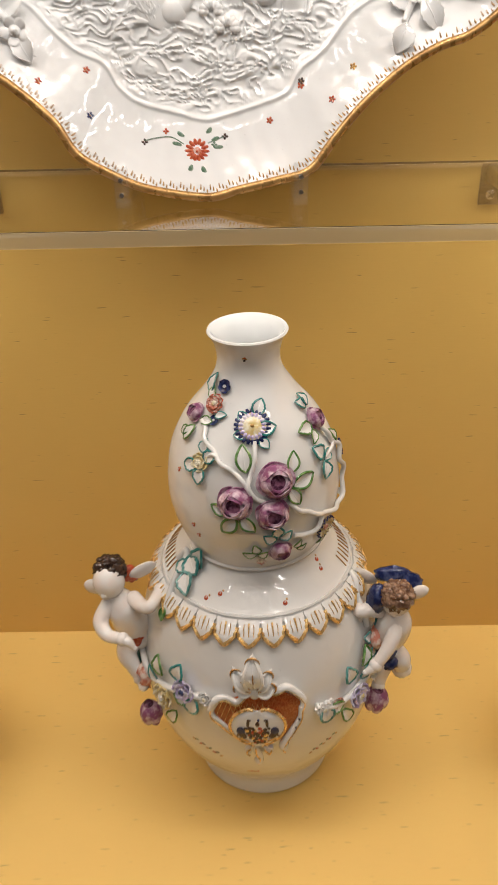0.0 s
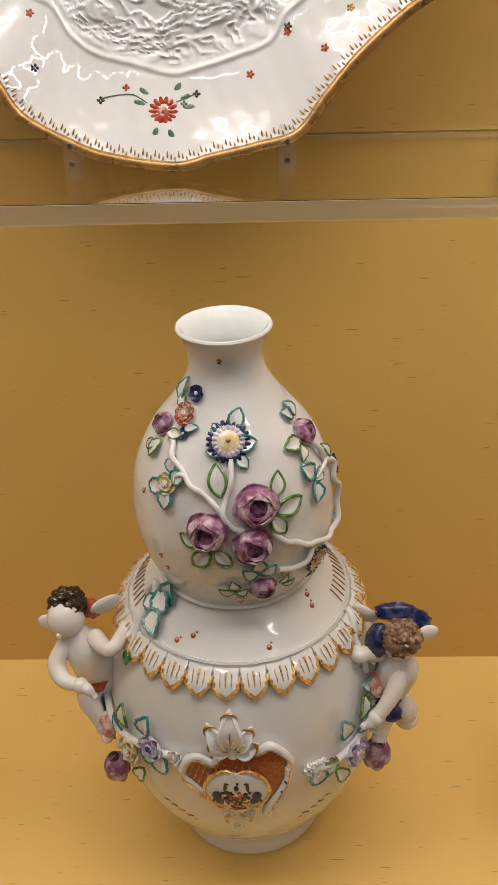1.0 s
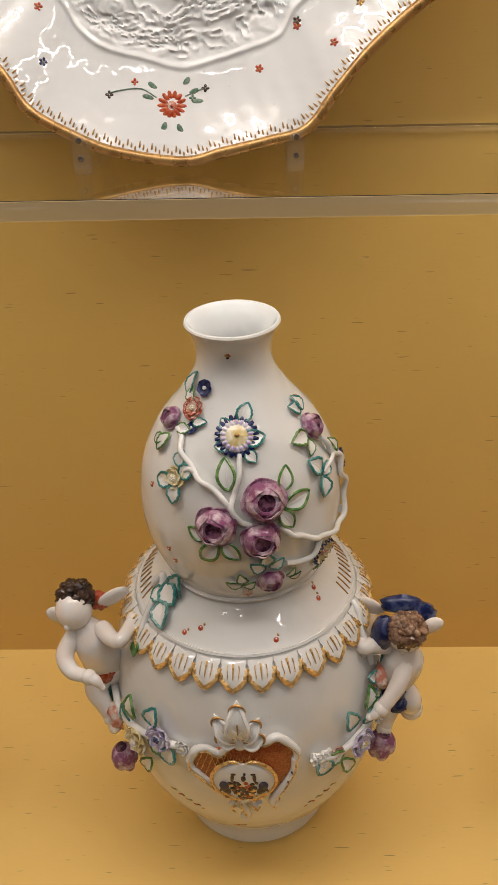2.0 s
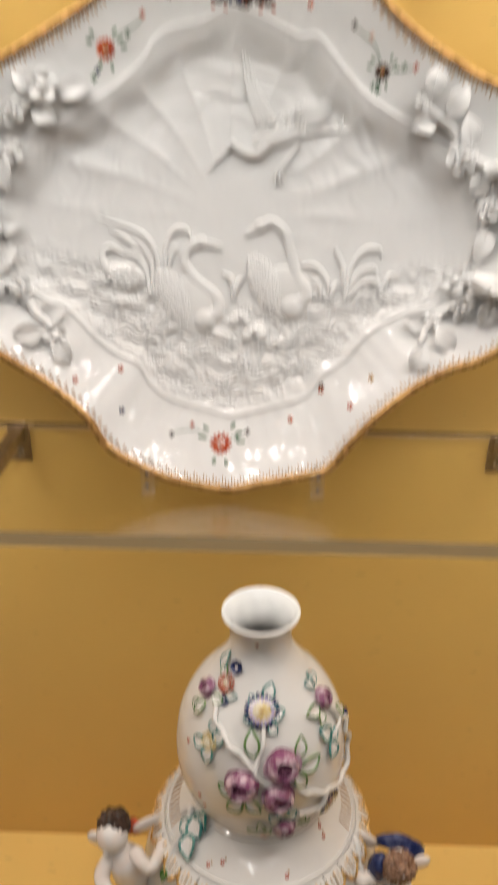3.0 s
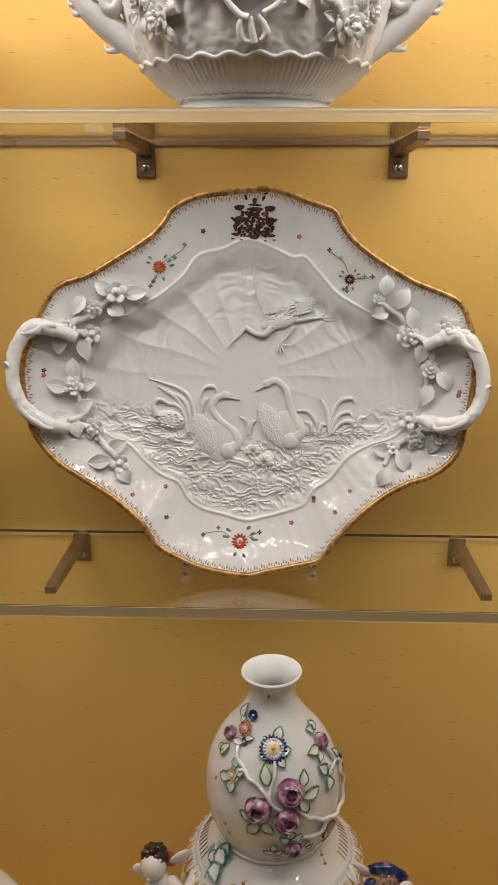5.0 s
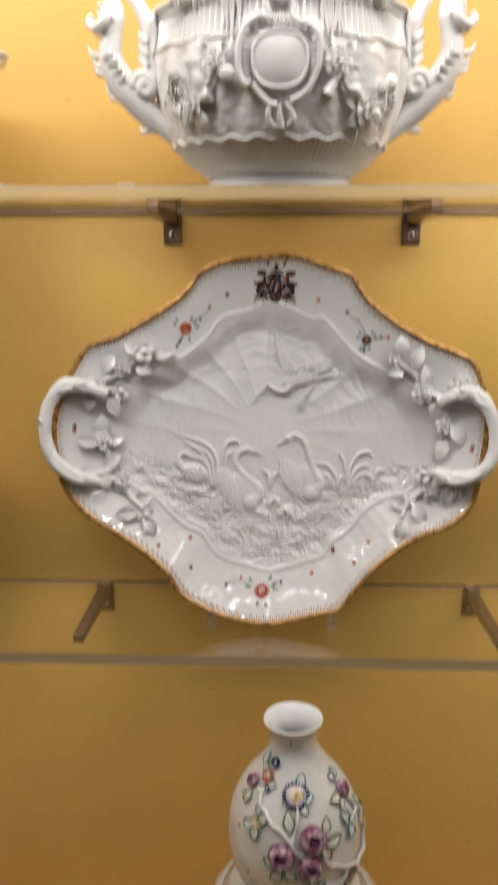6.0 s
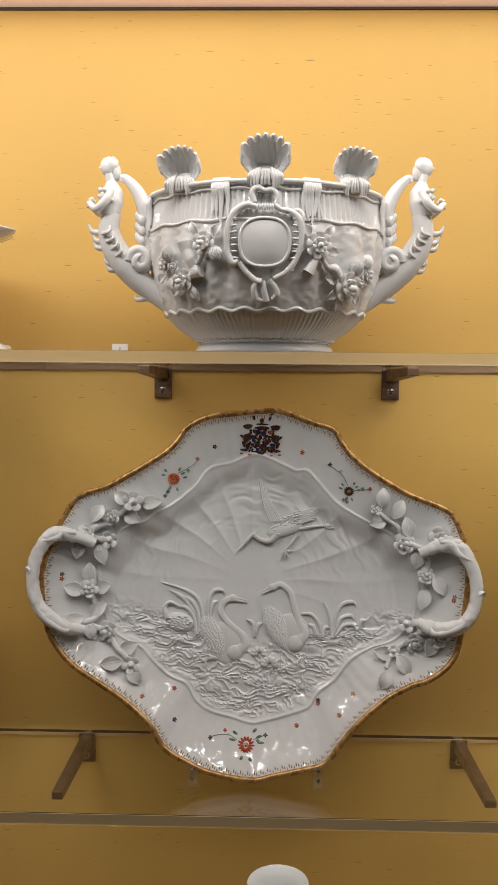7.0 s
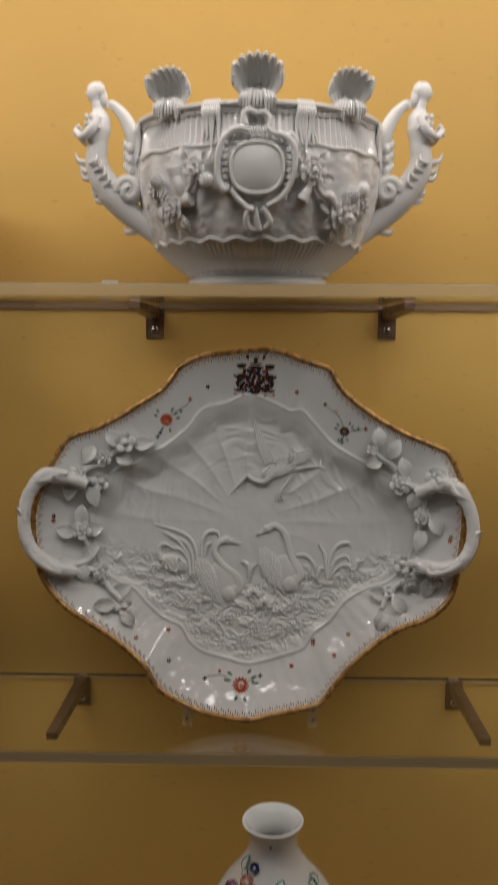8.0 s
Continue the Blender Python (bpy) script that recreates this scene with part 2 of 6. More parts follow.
def ball(c, r, rot=None, seg=14, rings=9, bumps=0.0, freq=60):
    """An ellipsoid with radii r about c, turned by rot; bumps roughen it."""
    r = (r, r, r) if isinstance(r, (int, float)) else r
    v, rot = [], rot or Matrix.Identity(3)
    for i in range(rings + 1):
        t = math.pi * i / rings
        for j in range(seg):
            a = 2 * math.pi * j / seg
            d = Vector((math.sin(t) * math.cos(a), math.sin(t) * math.sin(a), math.cos(t)))
            k = 1 + bumps * noise.noise(d * freq * 0.05 + Vector(c) * 40) if bumps else 1
            v.append(Vector(c) + rot @ Vector((d.x * r[0] * k, d.y * r[1] * k, d.z * r[2] * k)))
    f = [(i * seg + j, (i + 1) * seg + j, (i + 1) * seg + (j + 1) % seg, i * seg + (j + 1) % seg) for i in range(rings) for j in range(seg)]
    return [tuple(x) for x in v], f


def sheet(func, nu, nv, thick):
    """A curved sheet with thickness; func(u, v) gives a place, u and v from 0 to 1."""
    g = np.array([[func(u, v) for v in np.linspace(0, 1, nv)] for u in np.linspace(0, 1, nu)], dtype=float)
    du, dv = np.gradient(g, axis=0), np.gradient(g, axis=1)
    nor = np.cross(du, dv)
    nor /= np.linalg.norm(nor, axis=2)[:, :, None] + 1e-9
    v = np.concatenate([(g + nor * thick / 2).reshape(-1, 3), (g - nor * thick / 2).reshape(-1, 3)])
    o = nu * nv
    f = []
    for i in range(nu - 1):
        for j in range(nv - 1):
            q = (i * nv + j, (i + 1) * nv + j, (i + 1) * nv + j + 1, i * nv + j + 1)
            f += [q, tuple(k + o for k in q[::-1])]
    for i in range(nu - 1):
        for j in (0, nv - 1):
            f.append((i * nv + j, (i + 1) * nv + j, (i + 1) * nv + j + o, i * nv + j + o))
    for j in range(nv - 1):
        for i in (0, nu - 1):
            f.append((i * nv + j, i * nv + j + 1, i * nv + j + 1 + o, i * nv + j + o))
    return v, f


def frame_at(p, normal, up=(0, 0, 1), turn=0.0, scale=1.0):
    """A pose at p whose z axis is normal and whose y axis is as near to up as it can be, then turned about z."""
    z = Vector(normal).normalized()
    x = Vector(up).cross(z).normalized()
    y = z.cross(x)
    m = Matrix((x, y, z)).transposed().to_4x4()
    m.translation = Vector(p)
    return m @ Matrix.Rotation(radians(turn), 4, "Z") @ Matrix.Scale(scale, 4)


# ---- modelled flowers and leaves; each grows along +z of its pose m ----
def leaf(g, m, length, width, inner=0, rim=1, cup=0.18, teeth=0, edge=0.095):
    """A leaf along +y from the origin with a raised coloured edge and a midrib."""
    def half(v):
        w = width / 2 * math.sin(math.pi * min(1, v * 0.96 + 0.02) ** 0.85)
        return w * (1 + (0.16 * abs(math.sin(v * teeth * math.pi)) if teeth else 0))

    def lift(x, v):
        return cup * length * math.sin(math.pi * v * 0.9) + 0.5 * abs(x) * 0.6

    def place(u, v):
        x = (2 * u - 1) * half(v)
        return x, v * length, lift(x, v)
    g.add(sheet(place, 5, 9, 0.0011), inner, m)
    side = [(half(v), v * length, lift(half(v), v) + 0.0002) for v in np.linspace(0, 1, 13)]
    line = side + [(-x, y, z) for x, y, z in side[-2:0:-1]]
    g.add(tube(line, max(0.0006, width * edge), 6, closed=True), rim, m)
    g.add(tube([(0, v * length, lift(0, v) + 0.0006) for v in np.linspace(0, 0.9, 6)], [width * 0.05, width * 0.02], 5), inner, m)


def blossom(g, m, r, n=6, petal=0, heart=1, cup=0.35, layers=2, edge=None):
    """An open flower: rings of rounded cupped petals round a domed heart."""
    for k in range(layers):
        size, rise = r * (1 - 0.34 * k), r * 0.22 * k
        for i in range(n):
            a = 2 * math.pi * (i + 0.5 * k) / n
            w = size * math.sin(math.pi / n) * 1.25

            def place(u, v, a=a, w=w, size=size, rise=rise):
                s = (2 * u - 1)
                d = size * (0.15 + 0.85 * v) * (1 - 0.16 * s * s)
                x = s * w * math.sin(math.pi * (0.12 + 0.62 * v))
                z = rise + size * cup * v * v + 0.25 * size * abs(s) ** 2 * v
                return d * math.cos(a) - x * math.sin(a), d * math.sin(a) + x * math.cos(a), z
            g.add(sheet(place, 5, 5, r * 0.07), petal, m)
            if edge is not None:
                g.add(tube([place(u, 1.0) for u in np.linspace(0.05, 0.95, 5)], r * 0.05, 5), edge, m)
    for i in range(6):
        a, d = 2 * math.pi * i / 5, (r * 0.15 if i < 5 else 0)
        g.add(ball((d * math.cos(a), d * math.sin(a), r * (0.16 + 0.14 * layers)), r * 0.12, None, 8, 5), heart, m)


def posy(g, m, r, n=5, layers=2):
    """A modelled white flower: plump cupped petals, each a lens of clay, round a pearl."""
    for k in range(layers):
        size = 1 - 0.40 * k
        for i in range(n):
            turn = Matrix.Rotation(2 * math.pi * (i + 0.5 * k) / n, 4, "Z")
            tip = Matrix.Translation((0, r * 0.60 * size, r * (0.16 + 0.24 * k))) @ Matrix.Rotation(radians(28 + 14 * k + 9 * math.sin(3.1 * i)), 4, "X")
            g.add(ball((0, 0, 0), (r * 0.40 * size, r * 0.43 * size, r * 0.11), None, 14, 8, 0.06, 60), 0, m @ turn @ tip)
    g.add(ball((0, 0, r * (0.20 + 0.22 * layers)), r * 0.22, None, 12, 8), 0, m)
    g.add(ball((0, 0, r * 0.05), (r * 0.45, r * 0.45, r * 0.25), None, 12, 8), 0, m)


def rose(g, m, r, petal=0, heart=1):
    """A full globe-shaped rose: a frilled collar, petals closing over a ball, and a dark hollow heart."""
    def globe(a0, wide, rad, low, high, u, v, wob):
        s = 2 * u - 1
        th = radians(low + (high - low) * v + 10 * s * s * v)
        a = a0 + s * radians(wide) * (1 - 0.25 * v)
        q = rad * (1 + 0.05 * v * (1 - abs(s)) + 0.03 * math.sin(5 * s + wob))
        return r * q * math.sin(th) * math.cos(a), r * q * math.sin(th) * math.sin(a), r * (0.38 + 0.80 * q * math.cos(th))
    for i in range(3):
        a0 = 2.1 * i + 0.4

        def collar(u, v, a0=a0):
            a = a0 + (2 * u - 1) * radians(66)
            d = 0.55 + (0.62 + 0.06 * math.sin(7 * u + a0)) * v * (1 - 0.10 * (2 * u - 1) ** 2)
            return r * d * math.cos(a), r * d * math.sin(a), r * (0.10 + 0.16 * v + 0.05 * math.sin(11 * u + a0) * v)
        g.add(sheet(collar, 13, 5, r * 0.06), petal, m)
    g.add(lathe([(0.0, -0.05 * r), (0.72 * r, 0.0), (0.86 * r, 0.30 * r), (0.80 * r, 0.62 * r), (0.58 * r, 0.86 * r), (0.46 * r, 0.84 * r), (0.36 * r, 0.55 * r), (0.0, 0.50 * r)], 18), petal, m)
    g.add(lathe([(0.47 * r, 0.80 * r), (0.375 * r, 0.565 * r), (0.0, 0.515 * r)], 14), heart, m)
    for n, rad, wide, low, high, ph in ((4, 0.97, 56, 100, 42, 0.2), (3, 0.90, 62, 80, 31, 0.9)):
        for i in range(n):
            a0 = 2 * math.pi * i / n + ph
            g.add(sheet(lambda u, v, a0=a0: globe(a0, wide, rad, low, high, u, v, a0), 9, 6, r * 0.05), petal, m)
    for i in range(4):
        a0 = 1.57 * i + 0.5
        g.add(sheet(lambda u, v, a0=a0: (r * (0.24 + 0.05 * v) * math.cos(a0 + 1.3 * (u - 0.5)), r * (0.24 + 0.05 * v) * math.sin(a0 + 1.3 * (u - 0.5)), r * (0.50 + 0.24 * v)), 5, 3, r * 0.05), heart, m)


# ---- the case and the gallery ----
def wall(name, b, mat, label, bevel=0.0):
    return tagged(part(name, box(*b, bevel), mat, smooth=False), label, "wall", kind="structure")


WALL_Y, TOP_Z = 1.70, 1.436
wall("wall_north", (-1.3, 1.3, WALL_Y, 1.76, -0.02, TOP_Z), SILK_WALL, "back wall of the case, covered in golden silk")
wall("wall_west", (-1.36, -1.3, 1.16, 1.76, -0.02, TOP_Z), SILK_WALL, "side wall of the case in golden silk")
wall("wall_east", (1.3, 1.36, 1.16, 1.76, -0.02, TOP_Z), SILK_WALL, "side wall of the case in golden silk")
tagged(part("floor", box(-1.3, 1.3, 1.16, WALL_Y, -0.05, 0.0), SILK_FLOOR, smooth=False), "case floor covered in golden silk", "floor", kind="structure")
tagged(part("trim", box(-1.3, 1.3, WALL_Y - 0.0015, WALL_Y + 0.05, TOP_Z + 0.0005, TOP_Z + 0.0035), DARK, smooth=False), "thin dark shadow joint along the wall top", "trim", kind="structure")
tagged(part("ceiling", box(-1.36, 1.36, 1.16, 1.80, TOP_Z + 0.005, TOP_Z + 0.03), PEACH, smooth=False), "luminous peach frosted panel that tops the case", "ceiling", kind="structure")
# plinth under the case and the gallery round it
wall("plinth", (-1.36, 1.36, 1.16, 1.76, -0.95, -0.052), PLASTER, "painted plinth that carries the case")
tagged(part("ground", box(-3.2, 3.2, -3.2, 2.6, -1.0, -0.951), PARQUET, smooth=False), "dark parquet floor of the gallery", "floor", kind="structure")
wall("wall_south", (-3.2, 3.2, -3.3, -3.2, -1.0, 3.1), PLASTER, "plain gallery wall")
wall("wall_far_west", (-3.3, -3.2, -3.2, 2.6, -1.0, 3.1), PLASTER, "plain gallery wall")
wall("wall_far_east", (3.2, 3.3, -3.2, 2.6, -1.0, 3.1), PLASTER, "plain gallery wall")
wall("wall_far_north", (-3.2, 3.2, 2.6, 2.7, -1.0, 3.1), PLASTER, "plain gallery wall")
tagged(part("gallery_ceiling", box(-3.3, 3.3, -3.3, 2.7, 3.1, 3.2), PLASTER, smooth=False), "plain gallery ceiling", "ceiling", kind="structure")


def glass_shelf(x0, x1, y0, z0, label, edge_shade=EDGE_BACK):
    t = 0.012
    s = thing("glass_shelf", ((x0 + x1) / 2, y0 + 0.1, z0), label, "shelf", "shelves of the case")
    slab = part("slab", box(x0, x1, y0 + 0.0011, WALL_Y - 0.0036, z0, z0 + t, 0.0006), GLASS, s, smooth=False)
    slab.visible_shadow = False
    e = part("front_edge", box(x0, x1, y0, y0 + 0.001, z0 + 0.0003, z0 + t - 0.0003), EDGE, s, "ground front edge", smooth=False)
    e.visible_shadow = False
    # two thin strips paint the refracted back edge, its shadow and bright line
    part("back_edge", box(x0, x1, WALL_Y - 0.0034, WALL_Y - 0.0010, z0 - 0.0040, z0 + 0.0030), edge_shade, s, "back edge of the glass, its shade put into the colour", smooth=False)
    part("back_line", box(x0, x1, WALL_Y - 0.0034, WALL_Y - 0.0010, z0 + 0.0031, z0 + 0.0050), EDGE_PALE, s, "bright line on the back edge, its light put into the colour", smooth=False)
    return s


LOW_Z, LOW_Y, UP_Z, UP_Y = 0.5578, 1.498, 1.0212, 1.481
glass_shelf(-0.95, 0.95, LOW_Y, LOW_Z, "thick clear glass shelf with a ground front edge", EDGE_WARM)
glass_shelf(-0.2830, 0.95, UP_Y, UP_Z, "thick clear glass shelf that carries the bowl")
glass_shelf(-0.95, -0.2838, UP_Y, UP_Z, "clear glass shelf butted against its neighbour")


def shelf_bracket(x, z, tip_y, label):
    """A bronze arm that tapers towards its tip, on a wall plate with one screw. z: its flat top."""
    b = thing("shelf_bracket", (x, WALL_Y, z), label, "bracket", "brackets under the glass shelves")
    w = 0.0060
    y1, y0 = WALL_Y - 0.004, tip_y
    prof = [(y1, z), (y0, z), (y0, z - 0.0085), (y1, z - 0.0150)]
    v = [(x + s * w, py, pz) for s in (-1, 1) for py, pz in prof]
    bm = bmesh.new()
    vs = [bm.verts.new(c) for c in v]
    for f in ((0, 1, 2, 3), (7, 6, 5, 4), (0, 4, 5, 1), (1, 5, 6, 2), (2, 6, 7, 3), (3, 7, 4, 0)):
        bm.faces.new([vs[i] for i in f])
    bmesh.ops.bevel(bm, geom=list(bm.edges), offset=0.0009, segments=2, affect="EDGES", profile=0.5)
    bm.verts.index_update()
    arm = [tuple(q.co) for q in bm.verts], [tuple(q.index for q in f.verts) for f in bm.faces]
    bm.free()
    part("arm", arm, BRONZE, b, smooth=False)
    part("wall_plate", box(x - 0.0105, x + 0.0105, WALL_Y - 0.004, WALL_Y - 0.0003, z - 0.037, z, 0.001), BRONZE, b, smooth=False)
    sc = Geo()
    turn = Matrix.Translation((x, WALL_Y - 0.004, z - 0.0275)) @ Matrix.Rotation(radians(90), 4, "X")
    sc.add(lathe([(0.0, 0.0), (0.0050, 0.0), (0.0048, 0.0012), (0.0034, 0.0023), (0.0, 0.0027)], 20), 0, turn)
    sc.add(box(-0.0032, 0.0032, -0.0006, 0.0006, 0.0022, 0.0030), 1, turn @ Matrix.Rotation(radians(38), 4, "Z"))
    sc.add(box(-0.0006, 0.0006, -0.0032, 0.0032, 0.0022, 0.0031), 1, turn @ Matrix.Rotation(radians(38), 4, "Z"))
    part("screw", sc, [STEEL, DARK], b, "cross-head steel screw")
    return b


for bx in (-0.142, 0.131, -0.75, 0.72):
    shelf_bracket(bx, UP_Z - 0.0006, 1.545, "bronze shelf bracket screwed to the silk wall")
for bx in (-0.237, 0.225, -0.80, 0.78):
    shelf_bracket(bx, LOW_Z - 0.0006, 1.550, "bronze shelf bracket under the lower glass shelf")


# ---- the gourd vase ----
VASE_AT = Matrix.Translation((0.009, 1.530, 0.0)) @ Matrix.Rotation(radians(-1.06), 4, "Y")
# outer profile (r, z)
VASE = smooth_line([(0.0640, 0.0), (0.0690, 0.004), (0.0672, 0.016), (0.0690, 0.026), (0.0815, 0.043), (0.0970, 0.070), (0.1085, 0.100), (0.1145, 0.135), (0.1148, 0.170), (0.1095, 0.205),
                    (0.098, 0.240), (0.082, 0.262), (0.066, 0.278), (0.060, 0.287), (0.066, 0.302), (0.0728, 0.325), (0.0742, 0.350), (0.0694, 0.380),
                    (0.0565, 0.407), (0.040, 0.428), (0.0285, 0.446), (0.0255, 0.460), (0.0280, 0.473), (0.0325, 0.481)], 120)


def vase_point(deg, z, off=0.0):
    """The place and outward normal on the vase at the angle (0 faces the front, plus goes to the right) and height."""
    zs, rs = VASE[:, 1], VASE[:, 0]
    zz = np.maximum.accumulate(zs)
    r = float(np.interp(z, zz, rs))
    slope = float(np.interp(z + 0.002, zz, rs) - np.interp(z - 0.002, zz, rs)) / 0.004
    a = radians(deg)
    d = Vector((math.sin(a), -math.cos(a), 0))
    n = Vector((d.x, d.y, -slope)).normalized()
    return VASE_AT @ (Vector((0, 0, z)) + d * r + n * off), VASE_AT.to_3x3() @ n


vase = thing("vase", (0.009, 1.530, 0.0), "white gourd-shaped porcelain vase with applied coloured flowers", "vase")
inner = [(r - 0.0035, z) for r, z in VASE[::-1] if z > 0.012]
lip = [(0.0318, 0.4822), (0.0302, 0.4824)]
part("body", Geo().add(lathe([(0.0, 0.003), (0.056, 0.003)] + [tuple(q) for q in VASE] + lip + inner + [(0.0, 0.012)], 128), 0, VASE_AT), PORCELAIN, vase)


def on_vase(deg, z, turn=0.0, off=0.0, scale=1.0):
    p, n = vase_point(deg, z, off)
    return frame_at(p, n, (0, 0, 1), turn, scale)


def vase_rose(deg, z, r, turn=0, mats=(MAUVE, MAUVE_DARK), label=""):
    g = Geo()
    rose(g, on_vase(deg, z, turn), r)
    part("rose", g, mats, vase, label)


def vase_leaf(deg, z, turn, length, width, rim=GREEN, inner=PORCELAIN, teeth=0, off=0.0012):
    """A leaf whose middle lies at the given place; turn 0 points up, plus turns it to the left."""
    g = Geo()
    leaf(g, on_vase(deg, z, turn, off) @ Matrix.Translation((0, -length / 2, 0)), length, width, 0, 1, 0.10, teeth)
    part("leaf", g, (inner, rim), vase)


def vase_blossom(deg, z, r, n, mats, layers=2, edge=None, turn=0, off=0.001):
    g = Geo()
    blossom(g, on_vase(deg, z, turn, off), r, n, 0, 1, 0.22, layers, edge)
    part("blossom", g, mats, vase)


def vase_vine(points, r, off=0.0022):
    g = Geo()
    g.add(tube([vase_point(d, z, off + (0.0022 if 0 < i < len(points) - 1 and i % 2 else 0))[0] for i, (d, z) in enumerate(points)], r, 8, len(points) * 7))
    part("vine", g, PORCELAIN, vase)


def dab(g, deg, z, rx, ry, turn=0, mat=0, high=0.0005, off=0.0):
    """A flat dab of enamel on the vase."""
    g.add(ball((0, 0, 0), (rx, ry, high), None, 10, 4), mat, on_vase(deg, z, turn, off))


# roses in front, with their green-edged leaves
vase_rose(14.7, 0.382, 0.0134, 20, label="mauve modelled rose with a dark heart")
vase_rose(-10.9, 0.366, 0.0128, 140)
vase_rose(11.5, 0.355, 0.0122, 250)
for d, z, turn, ln, wd in ((-5.4, 0.399, 8, 0.022, 0.0115), (28.5, 0.392, -20, 0.017, 0.010), (33.5, 0.377, -75, 0.021, 0.012), (26.0, 0.366, -150, 0.018, 0.010),
                           (-20.5, 0.359, 75, 0.015, 0.010), (-15.0, 0.345, 140, 0.018, 0.012), (-3.5, 0.347, -140, 0.018, 0.010)):
    vase_leaf(d, z, turn, ln, wd)

# the large aster and its leaves
g = Geo()
m = on_vase(1.8, 0.419, 0, 0.0012, 1.14)
for i in range(22):
    a = 2 * math.pi * i / 22
    g.add(ball((0, 0.0102, 0.0008), (0.0016, 0.0030, 0.0012), None, 6, 4), 0, m @ Matrix.Rotation(a, 4, "Z"))
for i in range(18):
    a = 2 * math.pi * i / 18
    g.add(ball((0, 0.0076, 0.0022), (0.0014, 0.0022, 0.0010), None, 6, 4), 1, m @ Matrix.Rotation(a, 4, "Z"))
g.add(lathe([(0.0, 0.0), (0.0098, 0.0), (0.0096, 0.0016), (0.0068, 0.0026), (0.0060, 0.0030), (0.0030, 0.0040), (0.0, 0.0042)], 24), 2, m)
g.add(ball((0, 0, 0.0044), (0.0016, 0.0013, 0.0009), None, 8, 5), 3, m)
part("aster", g, (BLUE, LILAC, CREAM, GOLD_DULL), vase, "blue-rimmed aster with a cream heart")
for d, z, turn, ln, wd in ((10.0, 0.431, -25, 0.014, 0.009), (14.5, 0.417, -80, 0.015, 0.010), (10.5, 0.408, -140, 0.010, 0.007), (-7.5, 0.425, 40, 0.010, 0.007), (-9.0, 0.414, 100, 0.010, 0.007)):
    vase_leaf(d, z, turn, ln, wd, TEAL, teeth=5)

# vines
vase_vine([(3.0, 0.410), (2.2, 0.398), (-1.0, 0.387), (-2.5, 0.378), (2.0, 0.369), (7.0, 0.366)], 0.0020)
vase_vine([(-2.5, 0.376), (-6.5, 0.384), (-13.0, 0.390), (-20.8, 0.394), (-27.9, 0.401), (-37.0, 0.407), (-42.0, 0.414), (-50.0, 0.417)], 0.0021)
vase_vine([(-22.0, 0.395), (-27.0, 0.399), (-32.0, 0.397)], 0.0016)
vase_vine([(22.0, 0.362), (28.0, 0.353), (34.6, 0.348), (42.0, 0.342), (49.8, 0.337), (60.0, 0.333), (70.0, 0.330), (78.0, 0.333), (83.0, 0.345), (83.0, 0.357), (78.0, 0.367), (80.0, 0.379), (72.8, 0.387), (69.1, 0.396), (66.0, 0.404)], 0.0022)
vase_vine([(48.0, 0.338), (42.0, 0.328), (34.0, 0.325), (24.9, 0.329)], 0.0021)
vase_vine([(76.0, 0.386), (66.0, 0.386), (57.0, 0.383)], 0.0015)
vase_vine([(80.0, 0.332), (86.0, 0.328), (88.0, 0.330)], 0.0028)

# small flowers round the upper bulb
vase_rose(-63.0, 0.419, 0.0075, 60, label="small mauve modelled rose")
vase_rose(66.0, 0.410, 0.0085, 10)
vase_rose(16.3, 0.316, 0.0088, 30)
vase_blossom(-42.3, 0.430, 0.0080, 9, (PINK, CREAM, RED), 2, 2)
vase_blossom(-37.0, 0.443, 0.0058, 6, (BLUE, PORCELAIN), 1)
vase_blossom(-37.0, 0.420, 0.0042, 5, (BLUE, PORCELAIN), 1)
vase_blossom(-37.2, 0.391, 0.0080, 6, (CREAM, CREAM), 3)
vase_blossom(89.5, 0.370, 0.0075, 8, (BLUE, CREAM), 2)
vase_blossom(72.0, 0.425, 0.0045, 5, (PINK, CREAM), 1)
vase_blossom(51.0, 0.322, 0.0108, 16, (CREAM, PINK, BLUE), 1, 2)
vase_blossom(4.1, 0.303, 0.0042, 6, (PINK, CREAM), 1)
